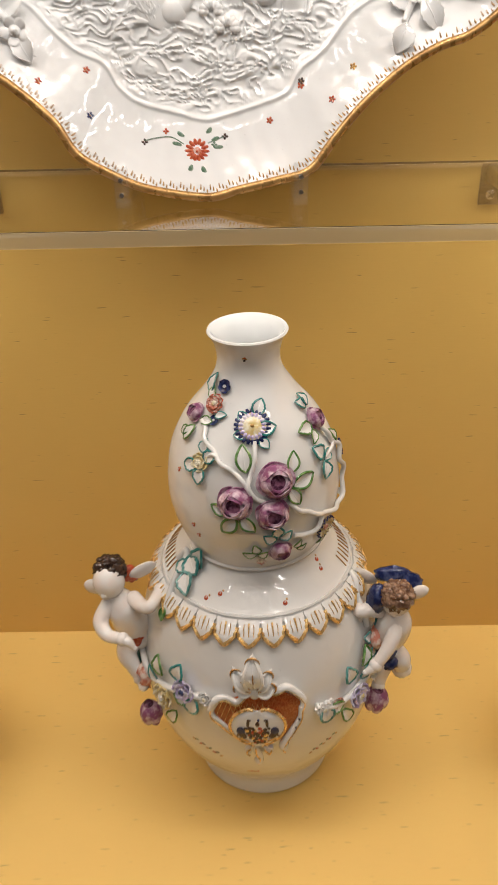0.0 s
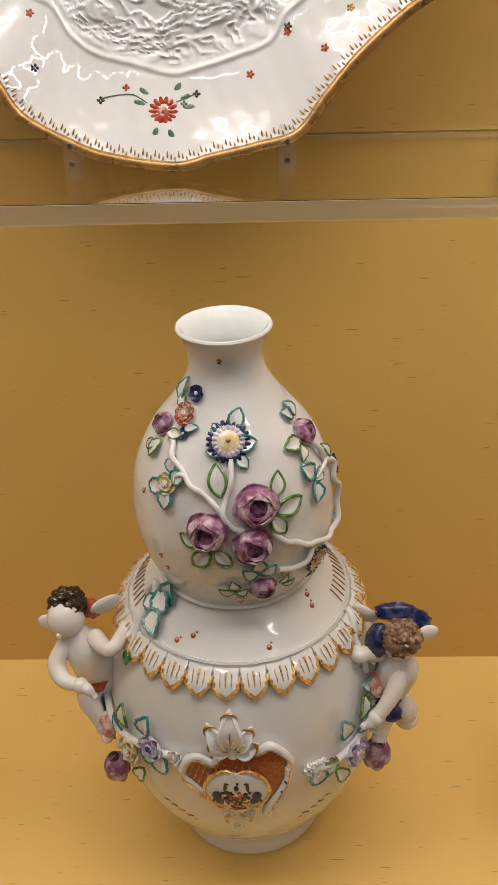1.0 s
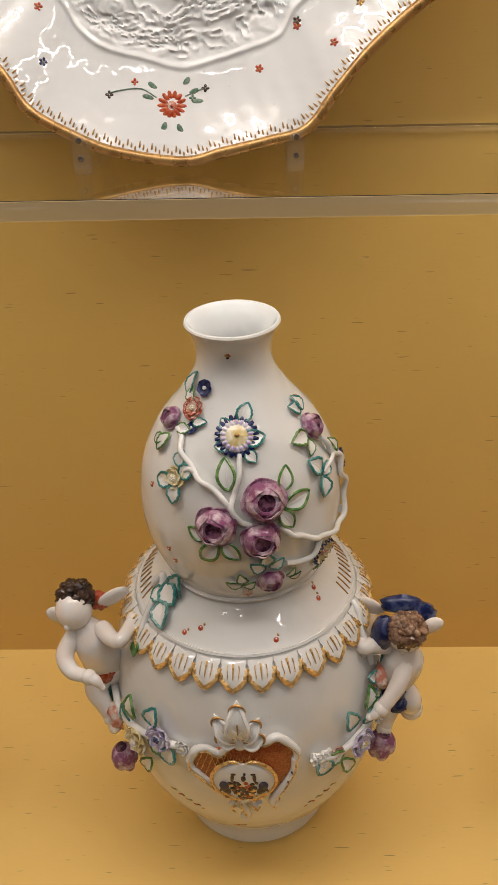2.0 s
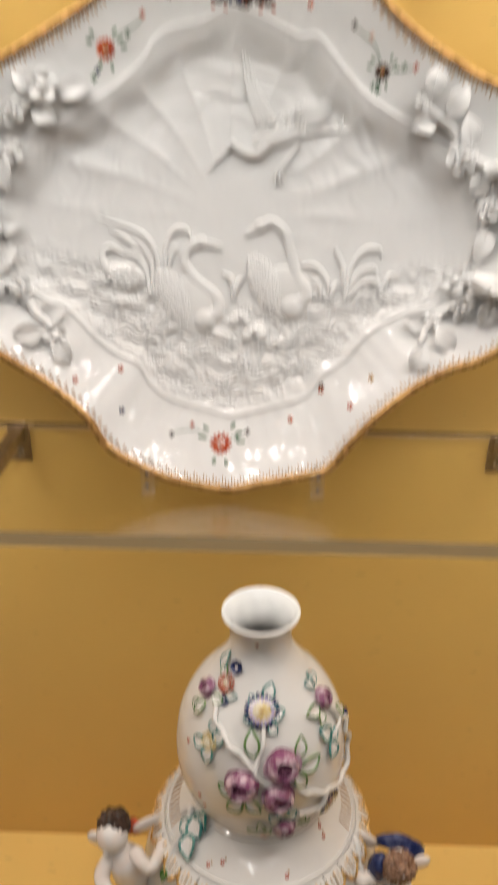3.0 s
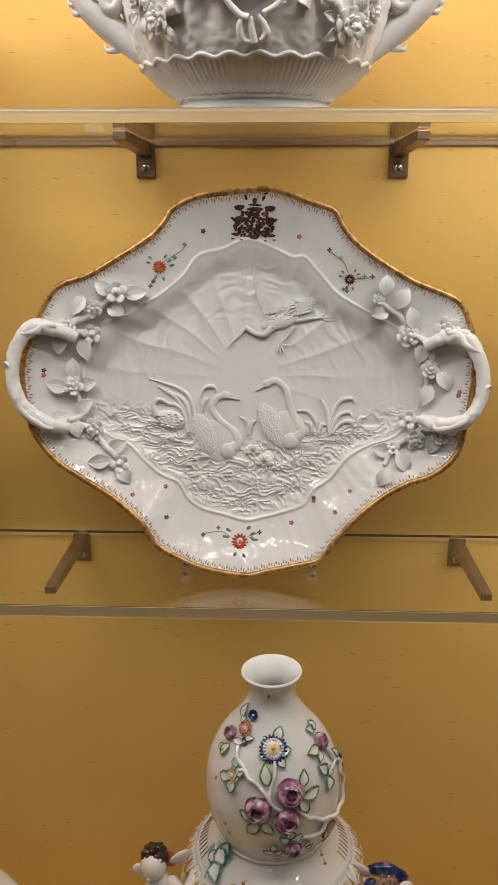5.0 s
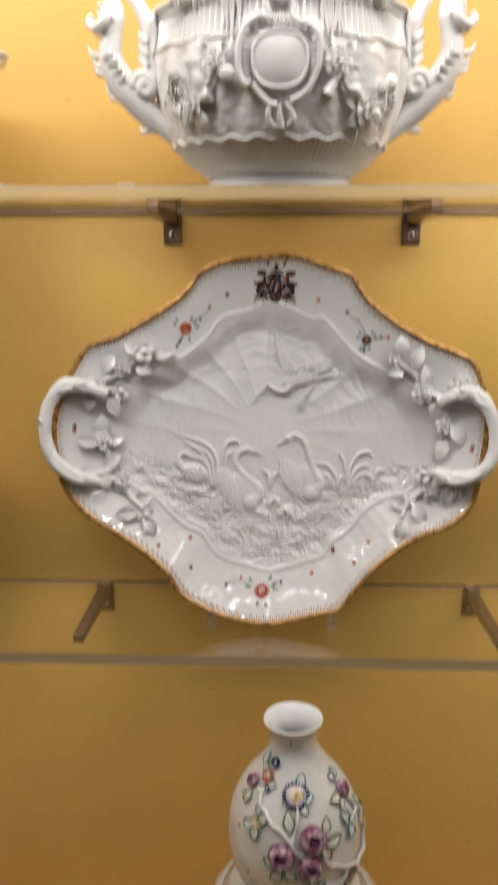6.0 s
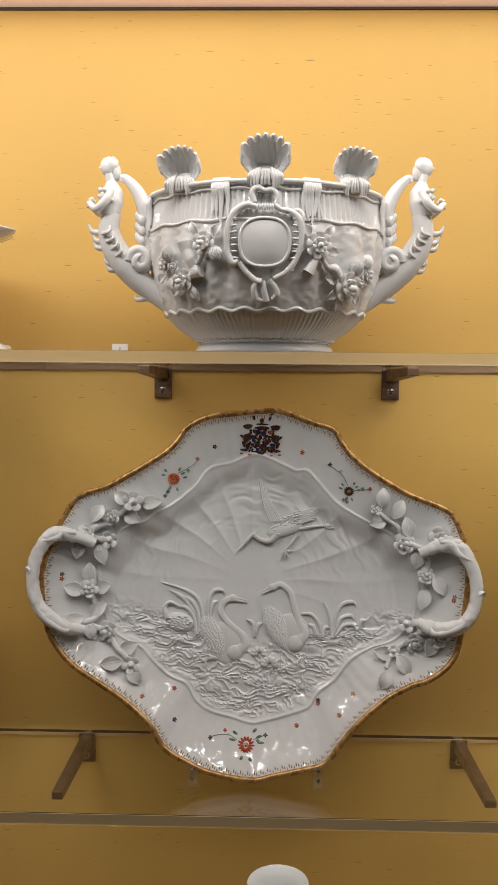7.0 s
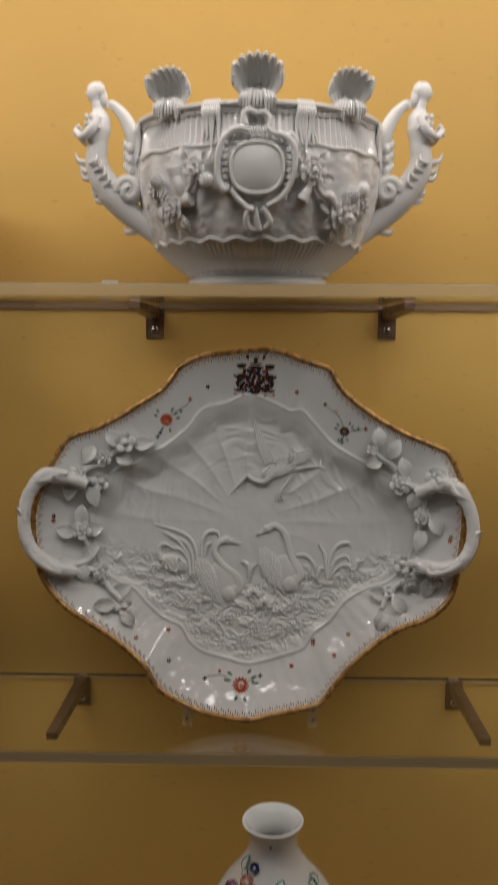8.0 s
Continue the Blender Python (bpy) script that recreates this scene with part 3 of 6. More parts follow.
for d, z, turn, ln, wd, rim in ((-60.0, 0.442, 5, 0.013, 0.006, TEAL), (-52.0, 0.436, 30, 0.010, 0.005, GREEN), (-57.5, 0.406, 160, 0.012, 0.006, GREEN), (-63.0, 0.406, 120, 0.010, 0.005, GREEN),
                                (-45.0, 0.418, 100, 0.009, 0.005, GREEN), (-31.0, 0.424, -70, 0.008, 0.004, TEAL), (-30.5, 0.397, -40, 0.010, 0.007, TEAL), (-45.0, 0.387, 100, 0.011, 0.007, TEAL),
                                (-36.0, 0.381, 175, 0.011, 0.007, TEAL), (-37.0, 0.403, 0, 0.009, 0.006, TEAL), (70.0, 0.424, 10, 0.010, 0.006, TEAL), (62.0, 0.423, 50, 0.009, 0.006, TEAL),
                                (49.0, 0.409, 90, 0.012, 0.007, GREEN), (54.0, 0.401, 150, 0.009, 0.005, GREEN), (79.0, 0.388, 20, 0.013, 0.006, GREEN), (52.0, 0.390, 40, 0.011, 0.008, TEAL),
                                (54.0, 0.374, 165, 0.011, 0.008, TEAL), (60.0, 0.384, -60, 0.009, 0.006, TEAL), (14.3, 0.337, 0, 0.009, 0.007, TEAL), (9.5, 0.331, 60, 0.009, 0.006, TEAL),
                                (19.5, 0.332, -60, 0.009, 0.006, TEAL), (1.0, 0.320, 20, 0.008, 0.005, GREEN), (-3.5, 0.314, 80, 0.009, 0.005, GREEN), (5.0, 0.313, -60, 0.007, 0.005, GREEN),
                                (29.0, 0.317, -40, 0.007, 0.004, GREEN), (33.0, 0.311, -80, 0.007, 0.004, GREEN), (53.0, 0.306, 150, 0.009, 0.005, GREEN)):
    vase_leaf(d, z, turn, ln * 1.3, wd * 1.35, rim, teeth=4)

# the ring of gilded acanthus leaves on the shoulder
g = Geo()


def acanthus(u, v):
    s = 2 * u - 1
    z = 0.2565 - 0.0185 * v
    r = float(np.interp(z, VASE[:, 1], VASE[:, 0])) + 0.0016 + 0.0010 * (1 - abs(s)) + 0.0022 * math.sin(math.pi * v)
    w = (0.0094 if v < 0.35 else 0.0094 * math.cos((v - 0.35) / 0.65 * 1.52)) * (1 + 0.08 * math.sin(v * 24))
    a = s * w / 0.098
    return r * math.sin(a), -r * math.cos(a), z


g.add(sheet(acanthus, 7, 12, 0.0016))
line = [Vector(acanthus(0.0, v)) for v in np.linspace(0.25, 1, 8)] + [Vector(acanthus(1.0, v)) for v in np.linspace(0.93, 0.25, 7)]
g.add(tube([p * 1.004 for p in line], [0.0009, 0.0016, 0.0026, 0.0016, 0.0009], 6, 30), 1)
g.add(tube([Vector(acanthus(0.5, v)) * 1.006 for v in np.linspace(0.1, 0.55, 5)], [0.0009, 0.0004], 5), 1)
for s in (0.27, 0.73):
    g.add(tube([Vector(acanthus(s, v)) * 1.006 for v in np.linspace(0.15, 0.55, 4)], 0.00035, 4), 1)
leaf_one = part("acanthus_leaf", g, (PORCELAIN, GOLD), vase, "gold-edged acanthus leaf")
leaf_one.matrix_basis = VASE_AT @ Matrix.Rotation(radians(-4.6), 4, "Z")
for i in range(1, 30):
    ob = leaf_one.copy()
    scene.collection.objects.link(ob)
    ob.matrix_basis = VASE_AT @ Matrix.Rotation(radians(-4.6 + i * 12), 4, "Z")
g = Geo().add(lathe([(0.0850, 0.2590), (0.0868, 0.2602), (0.0880, 0.2585), (0.0870, 0.2570)], 96, closed=True), 0, VASE_AT)
part("shoulder_moulding", g, PORCELAIN, vase)
g = Geo().add(lathe([(0.0598, 0.2850), (0.0622, 0.2866), (0.0625, 0.2885), (0.0600, 0.2900)], 96, closed=True), 0, VASE_AT)
part("waist_moulding", g, PORCELAIN, vase)

# cartouche with the coat of arms, drawn as plain shapes
cart = part("cartouche", Geo().add(sheet(lambda u, v: tuple(vase_point(
    -20 + 37 * u, np.interp((-20 + 37 * u) * 1.22, [-24, -13, -4, 0, 5, 10, 21], [0.172, 0.152, 0.141, 0.139, 0.141, 0.146, 0.176]) * (1 - v)
    + np.interp((-20 + 37 * u) * 1.22, [-24, -15, -5, 3, 12, 21], [0.182, 0.190, 0.198, 0.200, 0.196, 0.188]) * v, 0.0030)[0]), 26, 12, 0.003)), ORANGE, vase, "orange-red cartouche ground with gilt net")
g = Geo()
for k in range(9):
    g.add(tube([vase_point(-18 + 2.1 * k + 2.0 * t, 0.176 + 0.012 * t - 0.0025 * max(0, k - 4) * (1 - t), 0.0054)[0] for t in np.linspace(-0.8, 1, 5)], 0.0003, 4))
    g.add(tube([vase_point(-11 + 2.0 * k - 2.0 * t, 0.174 + 0.012 * t, 0.0054)[0] for t in np.linspace(-0.8, 1, 5)], 0.0003, 4))
tagged(part("gilt_net", g, GOLD, cart), kind="stuff")
scrolls = (([(-26, 0.176), (-23, 0.187), (-18, 0.192), (-12, 0.189), (-8, 0.196), (-5, 0.203)], [0.0042, 0.0050, 0.0032, 0.0036, 0.0040, 0.0030]),
           ([(-1, 0.202), (3, 0.203), (8, 0.199), (13, 0.202), (18, 0.196), (22, 0.186), (21, 0.178)], [0.0030, 0.0042, 0.0034, 0.0046, 0.0044, 0.0040, 0.0036]),
           ([(21, 0.180), (20, 0.168), (16.5, 0.157), (13, 0.147), (10.5, 0.137), (11.5, 0.132)], [0.0038, 0.0036, 0.0034, 0.0040, 0.0048, 0.0042]),
           ([(-26, 0.176), (-25, 0.170), (-21, 0.165), (-15, 0.156), (-11, 0.151)], [0.0040, 0.0032, 0.0024, 0.0022, 0.0028]),
           ([(-3.4, 0.140), (-3.0, 0.131), (-1.4, 0.124), (-2.2, 0.117)], [0.0026, 0.0040, 0.0036, 0.0056]),
           ([(1.0, 0.138), (3.5, 0.132), (4.5, 0.137)], [0.0022, 0.0036, 0.0028]), ([(-6.0, 0.139), (-8.0, 0.134), (-6.5, 0.130)], [0.0022, 0.0030, 0.0024]))
for k, (pts, rad) in enumerate(scrolls):
    g = Geo()
    g.add(tube([vase_point(d * 0.82, z, 0.0048)[0] for d, z in pts], [r * 0.78 for r in rad], 9, 34), 0)
    g.add(tube([vase_point(d * 0.82, z, 0.0075)[0] + Vector((0, 0, -0.0022)) for d, z in pts], 0.0008, 5, 34), 1)
    part("scroll", g, (PORCELAIN, GOLD), cart, "white gilt-edged scroll")
g = Geo()
for k in range(6):
    dab(g, -19.3 + 2.0 * k, 0.1875 + 0.0006 * (k % 2), 0.0011, 0.0011, 0, 0, 0.0060)
for k in range(4):
    dab(g, 15.6 - 1.65 * k, 0.168 - 0.0085 * k, 0.0011, 0.0017, -30, 0, 0.0095)
tagged(part("gilt_dots", g, INK, cart), kind="stuff")
g = Geo()
for a, ln, w in ((-68, 0.018, 0.012), (-36, 0.030, 0.013), (-2, 0.037, 0.016), (32, 0.027, 0.012), (66, 0.020, 0.013)):
    leaf(g, on_vase(-2.6, 0.200, -a, 0.004), ln, w, 0, 1, 0.22)
g.add(ball((0, 0, 0.004), (0.0055, 0.007, 0.004)), 0, on_vase(-2.4, 0.199))
for a, ln, w in ((-68, 0.018, 0.012), (-36, 0.030, 0.013), (-2, 0.037, 0.016), (32, 0.027, 0.012), (66, 0.020, 0.013)):
    g.add(tube([(w * 0.40 * math.sin(t), ln * (0.80 + 0.19 * math.cos(t)), ln * 0.13 + 0.0014) for t in np.linspace(-1.4, 1.4, 7)], [0.0004, 0.0012, 0.0004], 6), 2, on_vase(-2.6, 0.200, -a, 0.0046))
    g.add(tube([(0, ln * t, ln * 0.22 * math.sin(math.pi * t * 0.9) + 0.001) for t in np.linspace(0.2, 0.6, 5)], 0.0005, 5), 2, on_vase(-2.6, 0.200, -a, 0.0046))
part("shell_crest", g, (PORCELAIN, PORCELAIN, GOLD_DULL), cart, "white gilt-edged shell crest")
heart = [(11.4 * math.sin(t) * (1 - 0.18 * (math.cos(t) < -0.2) * (-math.cos(t) - 0.2)), 0.1635 + 0.0215 * math.cos(t) - 0.0045 * math.exp(-(math.sin(t) / 0.18) ** 2) * (math.cos(t) > 0)) for t in np.linspace(0, 2 * math.pi, 44, endpoint=False)]
g = Geo()
g.add(sheet(lambda u, v: tuple(vase_point(-1.6 + (2 * u - 1) * 11.0 * math.sqrt(max(0.02, 1 - (2 * v - 1) ** 2)), 0.1625 + 0.0205 * (2 * v - 1), 0.0058 + 0.002 * math.sin(math.pi * u))[0]), 11, 11, 0.002), 0)
g.add(tube([vase_point(-1.6 + d, z, 0.0066)[0] for d, z in heart], 0.0015, 8, closed=True), 1)
for k in range(8):
    dab(g, -7.0 + 1.7 * k, 0.1425 + 0.0016 * abs(k - 3.5) ** 0.7, 0.0016, 0.0022, 20 * (k - 3.5), 1, 0.0075)
part("medallion", g, (PORCELAIN, GOLD), cart, "white heart medallion in a gold frame")
g = Geo()
rnd = random.Random(7)
for sgn in (-1, 1):
    for d, z, rx, ry, turn, mat in ((6.8, 0.1610, 0.0030, 0.0042, 0, 2), (6.0, 0.1560, 0.0026, 0.0036, 30, 0), (7.6, 0.1570, 0.0010, 0.0030, -30, 0), (3.8, 0.1700, 0.0011, 0.0040, -4, 0), (3.4, 0.1735, 0.0016, 0.0010, 0, 0), (5.0, 0.1500, 0.0030, 0.0012, -20, 4), (7.0, 0.1520, 0.0022, 0.0010, 30, 4), (2.6, 0.1470, 0.0030, 0.0011, 10, 4)):
        dab(g, -1.6 + sgn * d, z, rx * 1.25, ry * 1.2, sgn * -turn, mat, 0.0004, 0.0086)
    for k in range(44):
        z = rnd.uniform(0.1470, 0.1650)
        wide = 4.8 * (0.45 + 0.55 * (z - 0.147) / 0.018)
        dab(g, -1.6 + sgn * rnd.uniform(0.1, wide), z, rnd.uniform(0.0013, 0.0024), rnd.uniform(0.0014, 0.0026), rnd.uniform(-40, 40), (0, 0, 1 if sgn > 0 else 0, 0, 4, 0, 3)[k % 7], rnd.uniform(0.0003, 0.0005), 0.0086)
dab(g, -1.6, 0.1695, 0.0020, 0.0034, 0, 0, 0.0009, 0.0086)
dab(g, -1.2, 0.1740, 0.0012, 0.0018, 0, 2, 0.0009, 0.0086)
part("heraldic_emblem", g, (INK, RED, BLUE, RED, GOLD), cart, "painted arms as plain dark, red and blue shapes")

# garlands that the cherubs hold
for sgn, items in ((-1, ((73, 0.164, 0.0085, "blossom", (TEAL, PORCELAIN)), (62, 0.163, 0.0090, "rose", (PINK, RED)), (57, 0.128, 0.0100, "bud", (MAUVE, MAUVE_DARK)), (46, 0.165, 0.0105, "blossom", (CREAM, PORCELAIN)), (34, 0.186, 0.0095, "blossom", (LILAC, BLUE)), (24, 0.185, 0.0055, "blossom", (PORCELAIN, CREAM)))),
                   (1, ((63.7, 0.196, 0.0085, "rose", (PINK, RED)), (60, 0.166, 0.0085, "blossom", (PORCELAIN, CREAM)), (59, 0.134, 0.0105, "bud", (MAUVE, MAUVE_DARK)), (46, 0.160, 0.0105, "blossom", (LILAC, CREAM)), (27, 0.168, 0.0065, "blossom", (PORCELAIN, CREAM)), (34, 0.166, 0.0055, "blossom", (PINK, PORCELAIN))))):
    for k, (d, z, r, kind, mats) in enumerate(items):
        g = Geo()
        m = on_vase(sgn * d, z, 40 * k, 0.003)
        r *= 1.2
        if kind == "rose":
            rose(g, m, r)
        elif kind == "bud":
            # a closed rose that hangs head down
            g.add(ball((0, 0, 0.008), (r * 0.86, r, r * 0.86), None, 22, 14, 0.05, 40), 0, on_vase(sgn * d, z, 0, 0.003))
            for j in range(5):
                g.add(ball((r * 0.42 * math.cos(1.26 * j), -r * 0.16, 0.008 + r * 0.42 * math.sin(1.26 * j)), (r * 0.52, r * 0.86, r * 0.50), Matrix.Rotation(0.3 * math.cos(1.26 * j), 3, "Z"), 16, 10), 0, on_vase(sgn * d, z, 0, 0.003))
            g.add(ball((0, r * 0.95, 0.008), (r * 0.40, r * 0.30, r * 0.40), None, 12, 8), 1, on_vase(sgn * d, z, 0, 0.003))
        else:
            blossom(g, m, r, 7, 0, 1, 0.35, 3)
        part("garland_flower", g, mats, vase)
    for d, z, turn, ln, wd, rim in ((50, 0.193, 20, 0.016, 0.010, GREEN), (38, 0.200, -10, 0.014, 0.010, TEAL), (30, 0.172, 170, 0.015, 0.010, TEAL), (42, 0.145, 150, 0.018, 0.008, GREEN), (55, 0.178, 60, 0.012, 0.008, TEAL), (36, 0.176, 100, 0.013, 0.009, GREEN)):
        if sgn > 0:
            d, z = d * 0.94 + (6 if z > 0.19 else 0), z - (0.012 if d < 40 else 0)
        vase_leaf(sgn * d, z, sgn * -turn, ln * 1.25, wd * 1.25, rim, teeth=4, off=0.004)
    vase_vine([(sgn * 24, 0.184 if sgn < 0 else 0.172), (sgn * 32, 0.183 if sgn < 0 else 0.166), (sgn * 44, 0.175 if sgn < 0 else 0.163), (sgn * 58, 0.172), (sgn * 72, 0.178)], 0.0030, 0.003)
g = Geo()
for i in range(5):
    g.add(tube([vase_point(25 + 1.2 * i + 1.5 * math.sin(t), 0.170 + 0.004 * math.cos(t + i), 0.005)[0] for t in np.linspace(0, 5, 10)], 0.0018, 6))
part("knot", g, PORCELAIN, vase)
vase_vine([(-72, 0.272), (-68, 0.280), (-64, 0.276), (-60, 0.268), (-58, 0.255), (-55, 0.243)], 0.0030)
for d, z, turn, ln, wd in ((-50, 0.287, -15, 0.023, 0.014), (-53, 0.277, 60, 0.020, 0.015), (-49, 0.266, -140, 0.021, 0.014), (-60, 0.272, 100, 0.016, 0.011)):
    vase_leaf(d, z, turn, ln, wd, TEAL, teeth=4, off=0.003)
vase_leaf(-54.5, 0.238, 180, 0.014, 0.008, GREEN, GREEN, 0, 0.003)
vase_vine([(70, 0.256), (66, 0.250), (62, 0.240), (61, 0.226), (62, 0.212)], 0.0030)
for d, z, turn, ln, wd in ((58, 0.205, 60, 0.012, 0.009), (69, 0.206, -50, 0.013, 0.010), (59, 0.188, 120, 0.013, 0.009), (68, 0.186, -130, 0.012, 0.009)):
    vase_leaf(d, z, turn, ln, wd, TEAL, teeth=4, off=0.004)

# painted sprigs and scattered marks
g = Geo()
for d0, z0, s in ((-27, 0.112, 1), (30, 0.110, -1)):
    for k in range(9):
        dab(g, d0 + s * (-7 + 1.7 * k), z0 + 0.006 - 0.0016 * k + 0.003 * (k % 2), 0.0022, 0.0011, 35 * (k % 3 - 1), (0, 2, 1, 3)[k % 4])
for k in range(4):
    dab(g, -8 + 1.6 * k, 0.080 + 0.0008 * (k % 2), 0.0016, 0.0010, 10, (0, 1)[k % 2])
for d, z in ((-58, 0.376), (-43, 0.332), (-40, 0.322), (54, 0.279), (52, 0.273), (-33, 0.264), (-24.6, 0.269), (17.1, 0.264)):
    dab(g, d, z, 0.0021, 0.0021, 0, 1)
    dab(g, d, z + 0.0005, 0.0008, 0.0008, 0, 4, 0.0008)
    dab(g, d + 1.6, z + 0.0022, 0.0009, 0.0012, 30, 0)
for d, z, mat in ((-8.4, 0.4675, 0), (-6.0, 0.468, 1), (-4.0, 0.467, 0), (-6.5, 0.4655, 3)):
    dab(g, d, z, 0.0012, 0.0009, 20, mat)
tagged(part("painted_decoration", g, (GOLD_DULL, RED, GREY_GREEN, INK, PORCELAIN), vase, "small painted sprigs in red and dull gold"), kind="stuff")
g = Geo()
for sgn in (-1, 1):
    for k in range(12):
        g.add(tube([vase_point(sgn * (72 + 4.4 * k), 0.2600 + 0.010 * t, 0.0006)[0] for t in np.linspace(0, 1, 4)], 0.0006, 5))
tagged(part("gilt_hatching", g, GOLD_DULL, vase), kind="stuff")
g = Geo().add(lathe([(0.0694, 0.0272), (0.0702, 0.0280), (0.0708, 0.0292), (0.0700, 0.0298)], 96, closed=True), 0, VASE_AT)
part("foot_line", g, GOLD_DULL, vase)


# the two cherubs, kept as plain modelled shapes
def cherub(sgn, head, hair, drape, limbs, drapes, wings):
    g = Geo()
    shift = Vector((0.006, 0, -0.005)) if sgn < 0 else Vector((-0.003, 0, -0.017))
    hx = Vector(head) + shift
    limbs = [([Vector(p) + shift for p in pts], [q * 0.9 for q in rad]) for pts, rad in limbs]
    drapes = [(Vector(c) + shift, r, t) for c, r, t in drapes]
    wings = [(Vector(c) + shift, r, t) for c, r, t in wings]
    g.add(ball(hx, (0.0150, 0.0150, 0.0172), None, 18, 12), 0)
    tilt = Vector((0.001, 0.0065, 0.0075)) if hair is HAIR_DARK else Vector((0.0, -0.0035, 0.0050))
    g.add(ball(hx + tilt, (0.0152, 0.0140, 0.0136), None, 40, 28, 0.24, 170), 1)
    for k in range(16):
        a, b = 2.4 * k, 0.25 + 1.05 * (k % 6) / 6
        d = Vector((math.sin(b) * math.cos(a), math.sin(b) * math.sin(a), math.cos(b)))
        if hair is HAIR_FAIR or d.y > -0.45:
            g.add(ball(hx + tilt + d * 0.0130, (0.0046, 0.0034, 0.0030), Matrix.Rotation(a, 3, "Z"), 10, 7, 0.1, 100), 1)
    for pts, rad in limbs:
        g.add(tube(pts, rad, 12, 22), 0)
        g.add(ball(pts[0], rad[0], None, 10, 8), 0)
        g.add(ball(pts[-1], rad[-1] * 1.25, None, 10, 8), 0)
    for c, r, turn in drapes:
        g.add(ball(c, r, Euler([radians(t) for t in turn]).to_matrix(), 16, 10, 0.25, 90), 2)
    for c, r, turn in wings:
        g.add(ball(c, r, Euler([radians(t) for t in turn]).to_matrix(), 14, 8), 0)
    face = Vector((-0.25, -0.85, -0.42)).normalized() if sgn < 0 else Vector((-0.2, -0.6, -0.78)).normalized()
    up = face.cross(Vector((0, 0, 1))).normalized().cross(face)
    g.add(ball(hx + face * 0.0148, (0.0026, 0.0028, 0.0030), None, 10, 7), 0)
    g.add(ball(hx + face * 0.0100 - up * 0.0080, (0.0060, 0.0052, 0.0046), None, 12, 8), 0)
    size = 0.96 if sgn < 0 else 0.98
    pivot = np.array((-0.121, 1.487, 0.222) if sgn < 0 else (0.116, 1.487, 0.215))
    g.v = [pivot + (np.asarray(q) - pivot) * size for q in g.v]
    part("cherub_ornament", g, (SKIN, hair, drape), vase, "small winged porcelain cherub")


def vp(d, z, off=0.0):
    return tuple(vase_point(d, z, off)[0])


cherub(-1, (-0.134, 1.493, 0.264), HAIR_DARK, RED,
       (([(-0.131, 1.494, 0.250), (-0.124, 1.492, 0.236), (-0.119, 1.495, 0.214), (-0.114, 1.503, 0.192)], [0.0100, 0.0180, 0.0195, 0.0165]),
        ([(-0.112, 1.489, 0.246), (-0.103, 1.478, 0.247), (-0.094, 1.472, 0.252), vp(-68, 0.250, 0.008)], [0.0085, 0.0075, 0.0065, 0.0060]),
        ([vp(-68, 0.250, 0.008), vp(-64, 0.246, 0.008), vp(-61, 0.240, 0.006)], [0.0062, 0.0055, 0.0026]),
        ([(-0.136, 1.488, 0.242), (-0.143, 1.478, 0.229), (-0.136, 1.467, 0.222), (-0.121, 1.460, 0.223)], [0.0080, 0.0085, 0.0070, 0.0058]),
        ([(-0.121, 1.460, 0.223), (-0.115, 1.457, 0.222), (-0.110, 1.455, 0.216)], [0.0058, 0.0050, 0.0024]),
        ([(-0.116, 1.500, 0.196), (-0.124, 1.486, 0.182), (-0.118, 1.478, 0.170), (-0.112, 1.472, 0.160)], [0.0130, 0.0115, 0.0080, 0.0058]),
        ([(-0.112, 1.472, 0.160), (-0.108, 1.465, 0.156)], [0.0060, 0.0045])),
       (((-0.117, 1.506, 0.262), (0.010, 0.006, 0.009), (0, 20, 0)), ((-0.116, 1.487, 0.196), (0.008, 0.006, 0.010), (0, 30, 0))),
       (((-0.104, 1.506, 0.266), (0.014, 0.004, 0.010), (20, -20, 20)), ((-0.150, 1.500, 0.252), (0.010, 0.004, 0.008), (0, 30, 0))))
